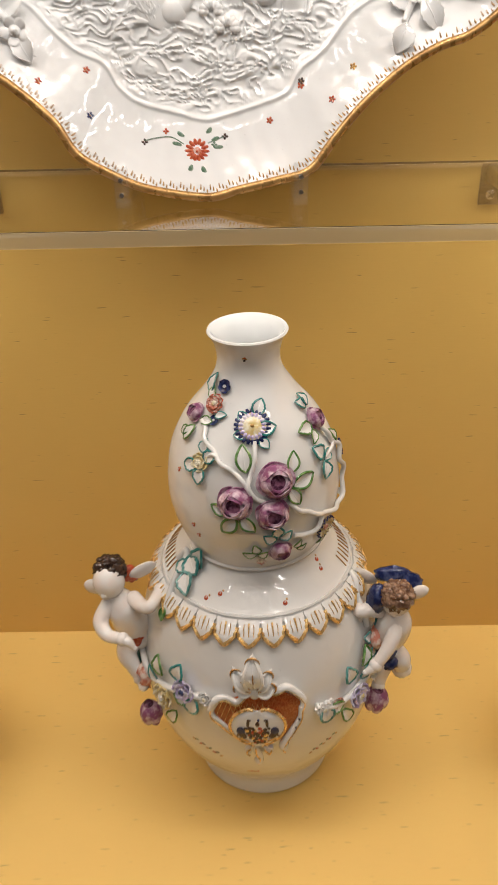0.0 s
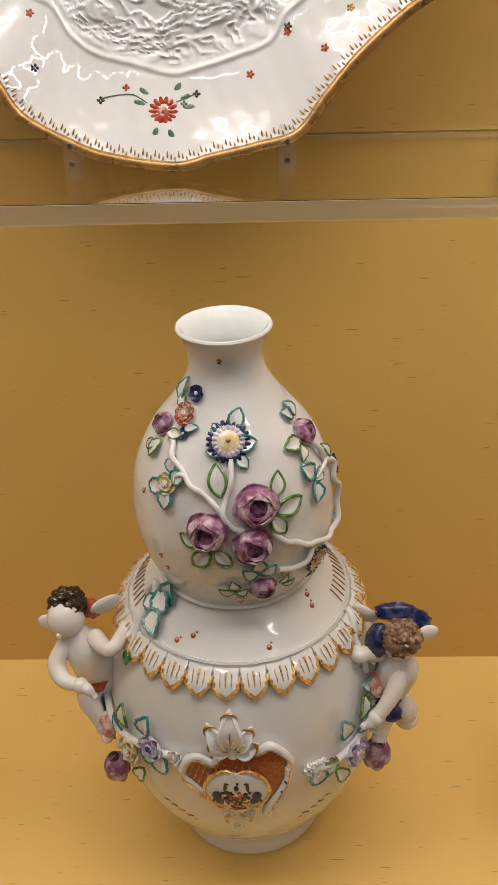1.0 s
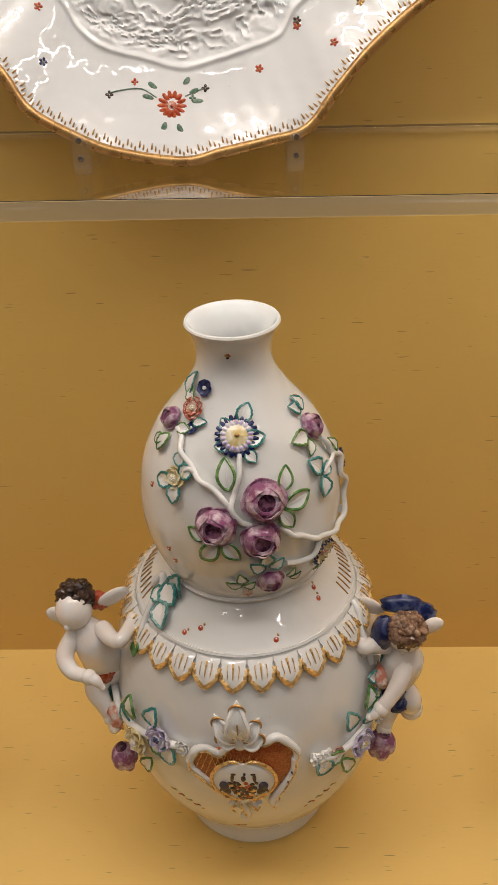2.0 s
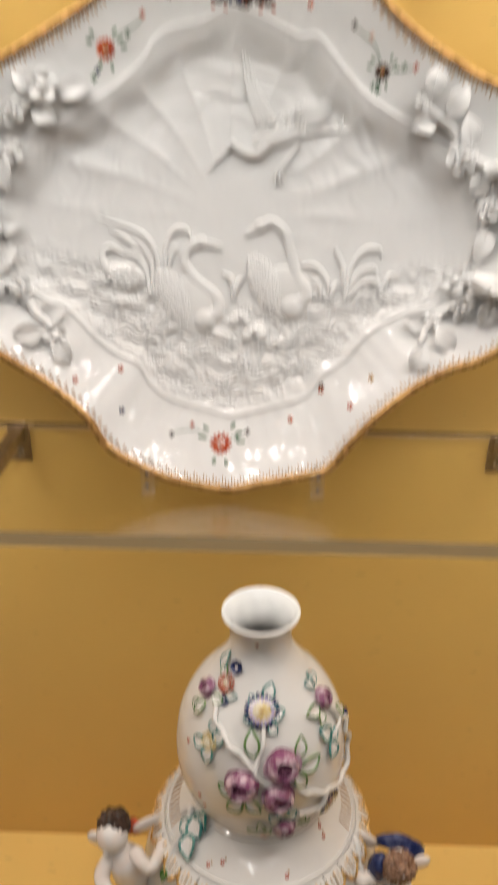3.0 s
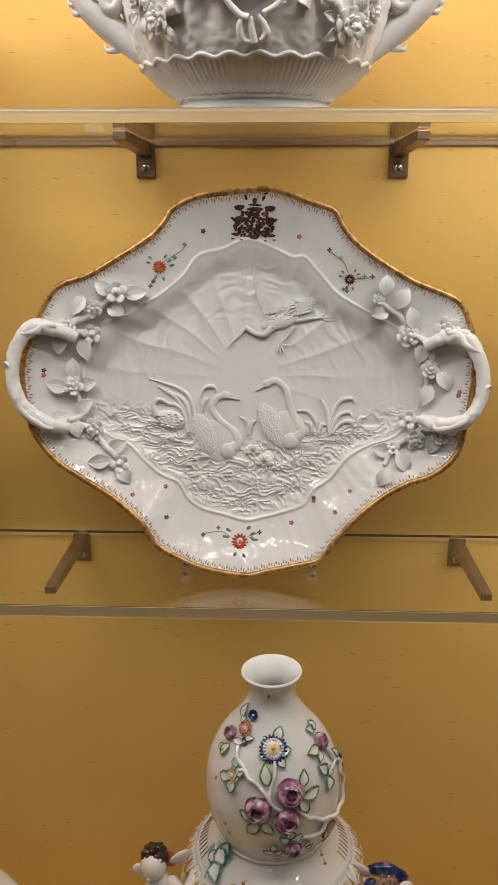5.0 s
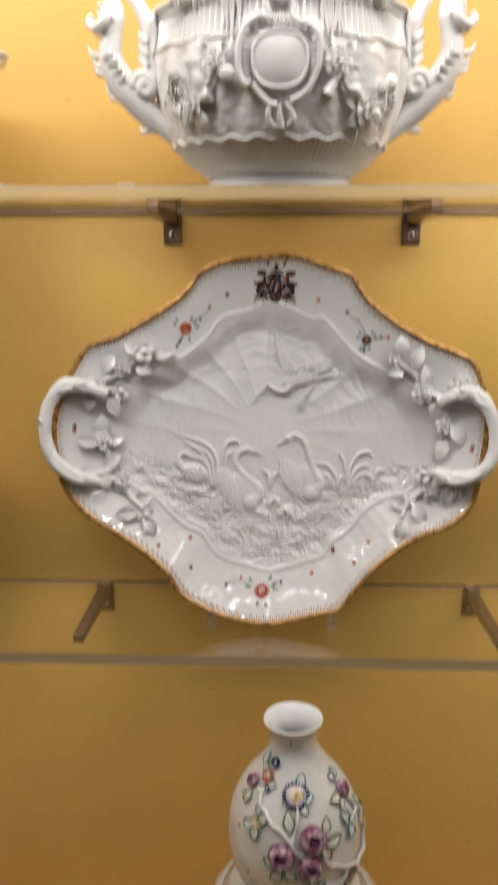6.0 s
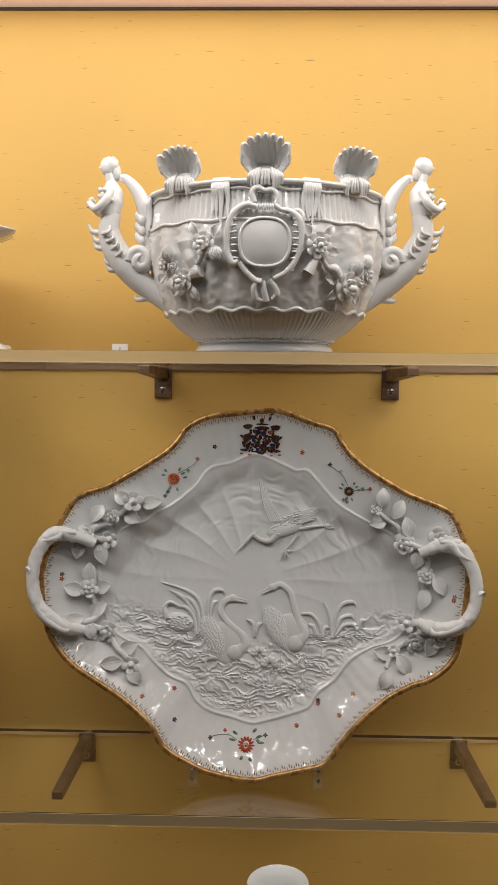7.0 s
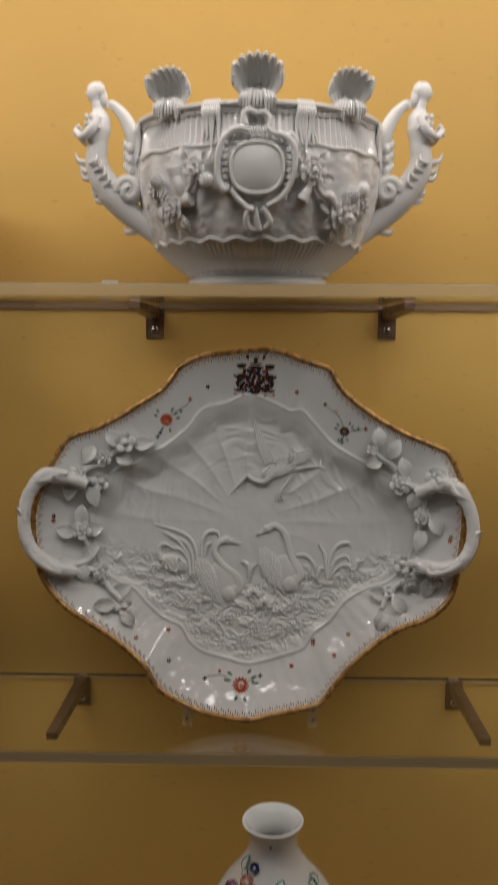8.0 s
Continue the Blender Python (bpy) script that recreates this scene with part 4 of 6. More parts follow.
cherub(1, (0.130, 1.480, 0.262), HAIR_FAIR, BLUE,
       (([(0.130, 1.482, 0.248), (0.131, 1.480, 0.234), (0.127, 1.486, 0.212), (0.121, 1.497, 0.192)], [0.0100, 0.0175, 0.0190, 0.0160]),
        ([(0.116, 1.484, 0.244), (0.104, 1.478, 0.250), (0.097, 1.474, 0.252), vp(63, 0.246, 0.008)], [0.0085, 0.0075, 0.0068, 0.0062]),
        ([vp(63, 0.246, 0.008), vp(61, 0.238, 0.007), vp(61.5, 0.230, 0.005)], [0.0062, 0.0054, 0.0026]),
        ([(0.131, 1.474, 0.238), (0.126, 1.464, 0.226), (0.118, 1.457, 0.214), (0.111, 1.453, 0.206)], [0.0085, 0.0082, 0.0066, 0.0058]),
        ([(0.111, 1.453, 0.206), (0.107, 1.451, 0.203), (0.102, 1.450, 0.200)], [0.0060, 0.0050, 0.0028]),
        ([(0.124, 1.494, 0.194), (0.138, 1.482, 0.186), (0.142, 1.484, 0.170)], [0.0130, 0.0120, 0.0090]),
        ([(0.120, 1.492, 0.190), (0.122, 1.476, 0.186), (0.120, 1.472, 0.174), (0.118, 1.468, 0.164)], [0.0125, 0.0105, 0.0082, 0.0060])),
       (((0.113, 1.483, 0.258), (0.010, 0.010, 0.017), (0, 10, 0)), ((0.143, 1.494, 0.266), (0.013, 0.007, 0.014), (0, -20, 0)), ((0.128, 1.496, 0.276), (0.018, 0.006, 0.008), (0, 0, 0)), ((0.124, 1.474, 0.200), (0.009, 0.008, 0.010), (0, 40, 0)), ((0.128, 1.470, 0.190), (0.008, 0.006, 0.006), (0, -30, 0))),
       (((0.104, 1.506, 0.266), (0.013, 0.004, 0.010), (20, 20, -20)), ((0.151, 1.487, 0.262), (0.010, 0.004, 0.007), (0, -30, 0))))


# ---- the swan platter ----
def vnoise(x, y, seed=0):
    """Smooth value noise from -1 to 1 on arrays."""
    tab = np.random.RandomState(seed).rand(256, 256) * 2 - 1
    xi, yi = np.floor(x).astype(int), np.floor(y).astype(int)
    fx, fy = x - xi, y - yi
    fx, fy = fx * fx * (3 - 2 * fx), fy * fy * (3 - 2 * fy)
    a, b = tab[xi % 256, yi % 256], tab[(xi + 1) % 256, yi % 256]
    c, d = tab[xi % 256, (yi + 1) % 256], tab[(xi + 1) % 256, (yi + 1) % 256]
    return (a * (1 - fx) + b * fx) * (1 - fy) + (c * (1 - fx) + d * fx) * fy


PLATTER_AT = Matrix.Translation((-0.032, 1.630, 0.765)) @ Matrix.Rotation(radians(90 - 12.1), 4, "X") @ Matrix.Rotation(radians(-2.0), 4, "Z")
# control points of the outlines, clockwise from the top, in the plate's own plane
RIM = [(.002, .205), (.019, .206), (.035, .203), (.058, .195), (.085, .187), (.095, .172), (.108, .157), (.128, .142), (.148, .130), (.173, .117), (.199, .108), (.217, .100), (.226, .088),
       (.235, .064), (.239, .022), (.231, -.041), (.221, -.066), (.199, -.084), (.178, -.092), (.153, -.107), (.125, -.132), (.105, -.156), (.088, -.178), (.063, -.186), (.035, -.193), (.010, -.199),
       (-.033, -.194), (-.059, -.185), (-.087, -.170), (-.104, -.147), (-.135, -.122), (-.173, -.100), (-.193, -.088), (-.212, -.069), (-.226, -.044), (-.235, .011), (-.221, .060),
       (-.213, .078), (-.204, .094), (-.190, .103), (-.166, .112), (-.127, .137), (-.103, .154), (-.090, .169), (-.083, .181), (-.070, .190), (-.052, .197), (-.021, .202)]
WELL = [(.004, .156), (.028, .147), (.044, .140), (.057, .141), (.068, .131), (.078, .120), (.093, .105), (.111, .094), (.131, .084), (.144, .078), (.161, .068), (.181, .044), (.188, .022), (.187, .004),
        (.184, -.018), (.173, -.035), (.159, -.047), (.137, -.055), (.115, -.069), (.097, -.092), (.079, -.107), (.069, -.123), (.047, -.132), (.025, -.139), (.007, -.143), (-.015, -.138), (-.041, -.132),
        (-.057, -.121), (-.068, -.105), (-.087, -.097), (-.104, -.084), (-.123, -.066), (-.143, -.058), (-.158, -.046), (-.170, -.019), (-.175, .012), (-.169, .026), (-.158, .049), (-.152, .062), (-.140, .069),
        (-.125, .074), (-.113, .084), (-.097, .093), (-.082, .105), (-.068, .119), (-.060, .132), (-.050, .140), (-.028, .146), (-.010, .155)]


def polar(loop):
    """Angle from the top and radius along a closed smooth outline."""
    loop = smooth_line(loop[-2:] + loop + loop[:3], 600)
    ang = np.mod(np.arctan2(loop[:, 0], loop[:, 1]), 2 * math.pi)
    rad = np.hypot(loop[:, 0], loop[:, 1])
    order = np.argsort(ang)
    return ang[order], rad[order]


RIM_A, RIM_R = polar(RIM)
WELL_A, WELL_R = polar(WELL)


def rim_r(a):
    return np.interp(np.mod(a, 2 * math.pi), RIM_A, RIM_R, period=2 * math.pi)


def well_r(a):
    return np.interp(np.mod(a, 2 * math.pi), WELL_A, WELL_R, period=2 * math.pi)


def plate_height(u, v):
    """How far the plate's surface stands forward at (u, v)."""
    u, v = np.asarray(u, float), np.asarray(v, float)
    a, r = np.arctan2(u, v), np.hypot(u, v)
    rw, rr = well_r(a), rim_r(a)
    inside = np.clip(r / rw, 0, 1)
    out = np.clip((r - rw) / np.maximum(rr - rw, 1e-4), 0, 1)
    up = np.clip((v + 0.05) / 0.12, 0, 1)
    up = 0.0035 + 0.0072 * up * up * (3 - 2 * up)
    wide = 0.10 + 0.10 * np.clip((v + 0.02) / 0.08, 0, 1)
    slope = np.clip((inside - 1 + wide) / wide, 0, 1)
    h = 0.0015 * inside ** 2 + up * slope * slope * (3 - 2 * slope)
    # raised line round the well, then the rim that sweeps forward
    edge = np.exp(-((r - rw) / 0.0017) ** 2)
    h = np.where(r > rw, up + 0.0015 + (0.0265 - up) * out ** 1.25, h) + 0.0013 * edge
    # soft lobes in the rim
    h = h + 0.0010 * np.where(r > rw, np.sin(np.pi * out), 0) * np.cos(12 * a) + 0.00012 * np.where(r > rw, np.cos(70 * a + 5 * vnoise(u * 20, v * 20, 4)), 0)
    # shell flutes that spread from a point low in the well, with fine growth ripples
    ca, cr = np.arctan2(u, v - 0.012), np.hypot(u, v - 0.012)
    sky = np.clip((v + 0.012 + 0.02 * vnoise(u * 25, v * 5, 8)) / 0.07, 0, 1) * np.clip((0.97 - inside) / 0.1, 0, 1)
    flute = (1 - np.abs(np.sin(ca * 10.2 + 0.4 + 0.5 * vnoise(u * 18, v * 18, 9)))) ** 1.5
    h = h + sky * np.clip((cr - 0.03) / 0.07, 0, 1) * (0.0022 * flute - 0.0008 + 0.00085 * vnoise(ca * 5, cr * 230 + 1.5 * vnoise(u * 60, v * 60, 5), 7))
    # rippled water
    sea = np.clip((-0.052 - v + 0.30 * np.abs(u)) / 0.016, 0, 1) * np.clip((0.985 - inside) / 0.05, 0, 1)
    wx = u * 175 + 1.6 * vnoise(u * 90, v * 120, 1)
    wy = v * 400 + 2.2 * vnoise(u * 75, v * 90, 2)
    ridge = 1 - np.abs(vnoise(wx, wy, 3))
    h = h + sea * (0.0019 * ridge ** 3 + 0.0013 * vnoise(u * 70, v * 120, 6))
    return h


platter = thing("platter", PLATTER_AT @ Vector((0, -0.195, 0.0)), "white oval porcelain platter with swan relief and gilded wavy rim", "platter")


def plate_body():
    na, nr = 720, 190
    a = np.linspace(0, 2 * math.pi, na, endpoint=False)
    t = np.concatenate([np.linspace(0.004, 1, 120) ** 0.8, 1 + np.linspace(0, 1, nr - 120 + 1)[1:]])
    A, T = np.meshgrid(a, t)
    R = np.where(T <= 1, T * well_r(A), well_r(A) + (T - 1) * (rim_r(A) - well_r(A)))
    U, V = R * np.sin(A), R * np.cos(A)
    H = plate_height(U, V)
    front = np.stack([U, V, H], -1).reshape(-1, 3)
    tb = np.array([0.3, 0.7, 1.0, 1.5, 2.0])
    A2, T2 = np.meshgrid(a, tb)
    R2 = np.where(T2 <= 1, T2 * well_r(A2), well_r(A2) + (T2 - 1) * (rim_r(A2) - well_r(A2)))
    H2 = np.where(T2 <= 1, -0.006, 0.027 * np.clip(T2 - 1, 0, 1) - 0.0055)
    back = np.stack([R2 * np.sin(A2), R2 * np.cos(A2), H2], -1).reshape(-1, 3)
    k = len(t)
    f = [(i * na + j, i * na + (j + 1) % na, (i + 1) * na + (j + 1) % na, (i + 1) * na + j) for i in range(k - 1) for j in range(na)]
    o = k * na
    f += [(o + i * na + (j + 1) % na, o + i * na + j, o + (i + 1) * na + j, o + (i + 1) * na + (j + 1) % na) for i in range(len(tb) - 1) for j in range(na)]
    f += [((k - 1) * na + j, (k - 1) * na + (j + 1) % na, o + (len(tb) - 1) * na + (j + 1) % na, o + (len(tb) - 1) * na + j) for j in range(na)]
    f += [tuple(range(na)), tuple(o + j for j in range(na))]
    return np.concatenate([front, back]), f


g = Geo().add(plate_body(), 0, PLATTER_AT)
part("dish", g, PORCELAIN_WHITE, platter)
ang = np.linspace(0, 2 * math.pi, 420, endpoint=False)
edge = [(rim_r(t) * math.sin(t), rim_r(t) * math.cos(t), 0.0265) for t in ang]
part("gilded_rim", Geo().add(tube(edge, 0.0033, 10, closed=True), 0, PLATTER_AT), GOLD_RIM, platter, "worn gilding on the wavy rim")


def on_plate(u, v, turn=0.0, off=0.0):
    return PLATTER_AT @ Matrix.Translation((u, v, float(plate_height(u, v)) + off)) @ Matrix.Rotation(radians(turn), 4, "Z")


def plate_line(points, off=0.0, lift=0.0):
    n = len(points)
    return [(u, v, float(plate_height(u, v)) + off + lift * math.sin(math.pi * i / max(1, n - 1))) for i, (u, v) in enumerate(points)]


# birds and reeds in low relief
def swan(body, wing, neck, beak, rot):
    g = Geo()
    bu, bv, ru, rv = body
    turn = Matrix.Rotation(radians(rot), 3, "Z")
    g.add(ball((bu, bv, 0.001), (ru, rv, 0.0065), turn, 26, 14), 0)
    wu, wv, wr, wl = wing
    g.add(ball((wu, wv, 0.003), (wr, wl, 0.0062), Matrix.Rotation(radians(rot + 8), 3, "Z"), 22, 12), 0)
    rnd = random.Random(int(1000 * abs(bu)))
    for k in range(170):
        a, q = rnd.uniform(0, 6.28), math.sqrt(rnd.random()) * 0.97
        p = Matrix.Rotation(radians(rot + 8), 3, "Z") @ Vector((wr * q * math.cos(a), wl * q * math.sin(a), 0))
        z = 0.003 + 0.0062 * math.sqrt(max(0.05, 1 - q * q))
        g.add(ball((wu + p.x, wv + p.y, z - 0.0006), (0.0013, 0.0027, 0.0012), Matrix.Rotation(radians(rot + rnd.uniform(-25, 25)), 3, "Z"), 6, 4), 0)
    g.add(tube([(u, v, 0.0022) for u, v in neck], [0.0078, 0.0056, 0.0042, 0.0036, 0.0034, 0.0036], 12, 40), 0)
    g.add(ball((neck[0][0], neck[0][1], 0.0012), (0.0100, 0.0100, 0.0105), turn, 18, 12), 0)
    hu, hv = neck[-1]
    g.add(ball((hu, hv, 0.0028), (0.0052, 0.0042, 0.0036), None, 12, 8), 0)
    for d in (0.0009, -0.0011):
        g.add(tube([(hu, hv + d, 0.0030), ((hu + beak[0]) / 2, (hv + beak[1]) / 2 + d * 1.2, 0.0030), (beak[0], beak[1] + d, 0.0026)], [0.0022, 0.0014, 0.0006], 8), 0)
    h = Geo()
    h.add((np.concatenate(g.v), g.f), 0, PLATTER_AT @ Matrix.Translation((0, 0, 0.0006)) @ Matrix.Diagonal((1, 1, 0.40, 1)))
    part("swan_relief", h, PORCELAIN_WHITE, platter)


swan((-0.026, -0.058, 0.021, 0.024), (-0.040, -0.052, 0.012, 0.026), [(-0.016, -0.068), (-0.006, -0.060), (-0.009, -0.049), (-0.024, -0.037), (-0.034, -0.023), (-0.030, -0.012), (-0.021, -0.008)], (-0.004, -0.011), 25)
swan((0.046, -0.043, 0.021, 0.021), (0.031, -0.038, 0.012, 0.025), [(0.052, -0.054), (0.062, -0.044), (0.055, -0.031), (0.049, -0.013), (0.044, 0.002), (0.033, 0.010), (0.024, 0.0065)], (0.011, -0.001), 22)
g = Geo()
g.add(ball((-0.080, -0.038, 0.001), (0.017, 0.011, 0.004), Matrix.Rotation(-0.2, 3, "Z"), 20, 10))
g.add(tube([(-0.094, -0.034, 0.002), (-0.098, -0.022, 0.002), (-0.092, -0.016, 0.002), (-0.082, -0.020, 0.002)], [0.004, 0.0026, 0.0022, 0.0012], 8, 20))
for k in range(26):
    g.add(ball((-0.080 + 0.014 * math.cos(2.4 * k) * (k / 26) ** 0.5, -0.038 + 0.008 * math.sin(2.4 * k) * (k / 26) ** 0.5, 0.0042), (0.0022, 0.0014, 0.0012), None, 6, 4))
h = Geo().add((np.concatenate(g.v), g.f), 0, PLATTER_AT)
part("swan_relief", h, PORCELAIN_WHITE, platter)
g = Geo()
reeds = ([(-0.056, -0.050), (-0.054, -0.030), (-0.060, -0.012), (-0.074, -0.002), (-0.104, 0.006)], [(-0.058, -0.048), (-0.060, -0.026), (-0.070, -0.012), (-0.086, -0.009)],
         [(-0.060, -0.050), (-0.064, -0.032), (-0.074, -0.021), (-0.086, -0.022)], [(-0.062, -0.030), (-0.076, -0.012), (-0.094, -0.002)], [(-0.048, -0.034), (-0.049, -0.014), (-0.043, -0.001), (-0.033, 0.000), (-0.030, -0.006)],
         [(-0.046, -0.030), (-0.043, -0.016), (-0.038, -0.012)], [(0.058, -0.022), (0.069, -0.022), (0.078, -0.032), (0.080, -0.042)], [(0.083, -0.008), (0.090, -0.022), (0.093, -0.047)],
         [(0.093, -0.047), (0.096, -0.024), (0.104, -0.009), (0.116, -0.006), (0.120, -0.012)], [(0.094, -0.045), (0.102, -0.026), (0.113, -0.021), (0.118, -0.026)], [(0.097, -0.044), (0.106, -0.033), (0.116, -0.031), (0.120, -0.037)],
         [(0.124, -0.036), (0.126, -0.027), (0.132, -0.025)], [(0.074, -0.046), (0.072, -0.036), (0.066, -0.033)], [(0.082, -0.046), (0.085, -0.036), (0.091, -0.036)], [(0.005, -0.050), (0.004, -0.036), (-0.004, -0.031)], [(0.007, -0.050), (0.009, -0.038), (0.014, -0.034)])
for pts in reeds:
    g.add(tube([(u, v, z) for u, v, z in plate_line(pts, 0.0004)], [0.0014, 0.0023, 0.0026, 0.0008], 8, 26), 0, PLATTER_AT)
for u, v, r in ((0.012, -0.068, 0.010), (0.024, -0.079, 0.011)):
    for k in range(7):
        a = radians(-100 + 33 * k)
        g.add(ball((u + r * 0.55 * math.sin(a), v + r * 0.45 * math.cos(a), float(plate_height(u, v)) + 0.001), (r * 0.30, r * 0.40, 0.0022), Matrix.Rotation(-a, 3, "Z"), 9, 6), 0, PLATTER_AT)
tagged(part("reeds", g, PORCELAIN_WHITE, platter), kind="stuff")
g = Geo()
P = PLATTER_AT @ Matrix.Translation((0, 0, 0.0016))
g.add(ball((0.034, 0.073, 0), (0.021, 0.0085, 0.0042), Matrix.Rotation(0.3, 3, "Z"), 20, 10), 0, P)
g.add(tube([(0.026, 0.066, 0.001), (0.018, 0.0585, 0.001), (0.007, 0.0600, 0.001), (-0.001, 0.0655, 0.001)], [0.0048, 0.0034, 0.0026, 0.0028], 8, 20), 0, P)
for d in (0.0, 0.0020):
    g.add(tube([(-0.001, 0.0655, 0.001), (-0.008, 0.057 + d, 0.001), (-0.021 + d, 0.043 + d, 0.001)], [0.0020, 0.0013, 0.0006], 6), 0, P)
g.add(tube([(-0.001, 0.066, 0.001), (0.006, 0.070, 0.001)], [0.0014, 0.0005], 6), 0, P)
for k in range(7):
    t = k / 6
    g.add(tube([(0.018 + 0.012 * t, 0.080 + 0.003 * t, 0.0004), (0.009 + 0.011 * t, 0.102 - 0.003 * t, 0.0002), (0.002 + 0.013 * t, 0.134 - 0.026 * t + 0.003 * (k % 2), -0.0003)], [0.0011, 0.0013, 0.0005], 6, 10), 0, P)
    g.add(tube([(0.040 + 0.008 * t, 0.088 - 0.010 * t, 0.001), (0.056, 0.094 - 0.012 * t, 0.0010), (0.076 - 0.007 * t, 0.104 - 0.018 * t, 0.0004)], [0.0012, 0.0016, 0.0007], 6, 10), 0, P)
rnd = random.Random(4)
for k in range(80):
    t = rnd.random()
    c = Vector((0.020 + 0.034 * t, 0.070 + 0.018 * t + rnd.uniform(-0.007, 0.010)))
    g.add(ball((c.x, c.y, 0.0030 * rnd.uniform(0.6, 1.1)), (0.0032, 0.0010, 0.0010), Matrix.Rotation(rnd.uniform(-0.2, 1.2), 3, "Z"), 6, 4), 0, P)
for leg in ([(0.052, 0.074), (0.066, 0.0775), (0.079, 0.079)], [(0.050, 0.068), (0.043, 0.057), (0.036, 0.049)]):
    g.add(tube([(u, v, 0.0008) for u, v in leg], [0.0019, 0.0014, 0.0013], 7), 0, P)
for pts in ([(0.079, 0.079), (0.085, 0.076), (0.091, 0.077)], [(0.079, 0.079), (0.086, 0.079), (0.092, 0.082)], [(0.079, 0.079), (0.081, 0.084), (0.081, 0.088)], [(0.036, 0.049), (0.033, 0.044), (0.033, 0.038)], [(0.036, 0.049), (0.039, 0.043), (0.041, 0.040)], [(0.036, 0.049), (0.041, 0.048), (0.046, 0.049)], [(0.036, 0.049), (0.036, 0.043), (0.037, 0.039)]):
    g.add(tube([(u, v, 0.0008) for u, v in pts], [0.0013, 0.0010, 0.0005], 6, 8), 0, P)
part("heron_relief", g, PORCELAIN_WHITE, platter)

# branch handles with knots
for sgn, pts in ((-1, [(-0.178, 0.046), (-0.200, 0.053), (-0.222, 0.054), (-0.237, 0.034), (-0.241, 0.002), (-0.231, -0.027), (-0.208, -0.045), (-0.184, -0.050)]),
                 (1, [(0.186, 0.052), (0.208, 0.062), (0.229, 0.058), (0.243, 0.032), (0.244, 0.000), (0.231, -0.022), (0.206, -0.029), (0.186, -0.024)])):
    rise = [0.026, 0.032, 0.038, 0.041, 0.041, 0.040, 0.034, 0.026]
    g = Geo()
    line = smooth_line([(u, v, z) for (u, v), z in zip(pts, rise)], 110)
    verts, faces = tube(line, [0.0058, 0.0074, 0.0085, 0.0070, 0.0069, 0.0076, 0.0087, 0.0060], 20)
    # bark: ridges that run and twist along the branch, with knots
    rough = []
    for i, q in enumerate(verts):
        c, j = Vector(line[i // 20]), i % 20
        k = 1 + 0.16 * math.sin(0.942 * j + 0.10 * (i // 20)) * noise.noise(c * 90) + 0.13 * noise.noise(Vector(q) * 170) + 0.08 * noise.noise(Vector(q) * 420)
        rough.append(c + (Vector(q) - c) * k)
    g.add((rough, faces), 0, PLATTER_AT)
    for i, d in ((24, 0.010), (58, 0.007), (88, 0.011)):
        p = Vector(line[i])
        g.add(tube([p, p + Vector((sgn * 0.004, 0.004, 0.003)), p + Vector((sgn * d * 0.8, d * 0.3, 0.005))], [0.0066, 0.0052, 0.0044], 10), 0, PLATTER_AT)
    for i in (14, 76):
        g.add(tube([Vector(line[i + k]) + Vector((sgn * 0.004 * math.sin(k * 0.27), 0.0045 * math.cos(k * 0.19), 0.006)) for k in range(0, 30, 5)], [0.0030, 0.0040, 0.0034, 0.0022], 8, 18), 0, PLATTER_AT)
    part("branch_handle", g, PORCELAIN_WHITE, platter, "white branch-shaped handle")

# modelled white flowers and leaves at both ends
LEFT_FLOWERS = ((-0.139, 0.095, 0.0125), (-0.163, 0.077, 0.0105), (-0.188, 0.058, 0.0115), (-0.164, 0.051, 0.0110), (-0.183, -0.005, 0.0115), (-0.159, -0.051, 0.0130), (-0.130, -0.086, 0.0110))
RIGHT_FLOWERS = ((0.136, 0.099, 0.0070), (0.168, 0.063, 0.0135), (0.208, 0.070, 0.0150), (0.198, 0.054, 0.0090), (0.194, 0.028, 0.0105), (0.176, -0.026, 0.0110), (0.183, -0.046, 0.0115), (0.208, -0.042, 0.0100), (0.161, -0.057, 0.0075))
for k, (u, v, r) in enumerate(LEFT_FLOWERS + RIGHT_FLOWERS):
    g = Geo()
    tip = Matrix.Rotation(radians(12 * math.sin(k * 2.1)), 4, "X") @ Matrix.Rotation(radians(12 * math.cos(k * 1.3)), 4, "Y")
    if r > 0.0128:
        posy(g, on_plate(u, v, 29 * k, 0.004) @ tip, r, 6, 3)
    else:
        posy(g, on_plate(u, v, 29 * k, 0.005) @ tip, r, (5, 5, 6)[k % 3], (1, 2, 2)[k % 3])
    part("blossom", g, PORCELAIN_WHITE, platter)
LEFT_LEAVES = ((-0.178, 0.080, 150), (-0.120, 0.095, -80), (-0.139, 0.077, -115), (-0.152, 0.099, 60), (-0.172, 0.036, -160), (-0.184, 0.013, 5), (-0.168, -0.002, -70), (-0.198, -0.006, 80), (-0.173, -0.028, -50), (-0.178, -0.052, -170), (-0.135, -0.068, -60), (-0.150, -0.084, 100), (-0.124, -0.098, -150), (-0.197, 0.038, 170), (-0.196, -0.040, 110))
RIGHT_LEAVES = ((0.143, 0.113, -8), (0.139, 0.085, 110), (0.160, 0.099, -30), (0.173, 0.080, 12), (0.184, 0.043, 165), (0.209, 0.018, -150), (0.193, 0.003, 165), (0.201, -0.051, 165), (0.150, -0.059, 80), (0.171, -0.069, -150), (0.151, -0.087, 160), (0.196, -0.030, -110))
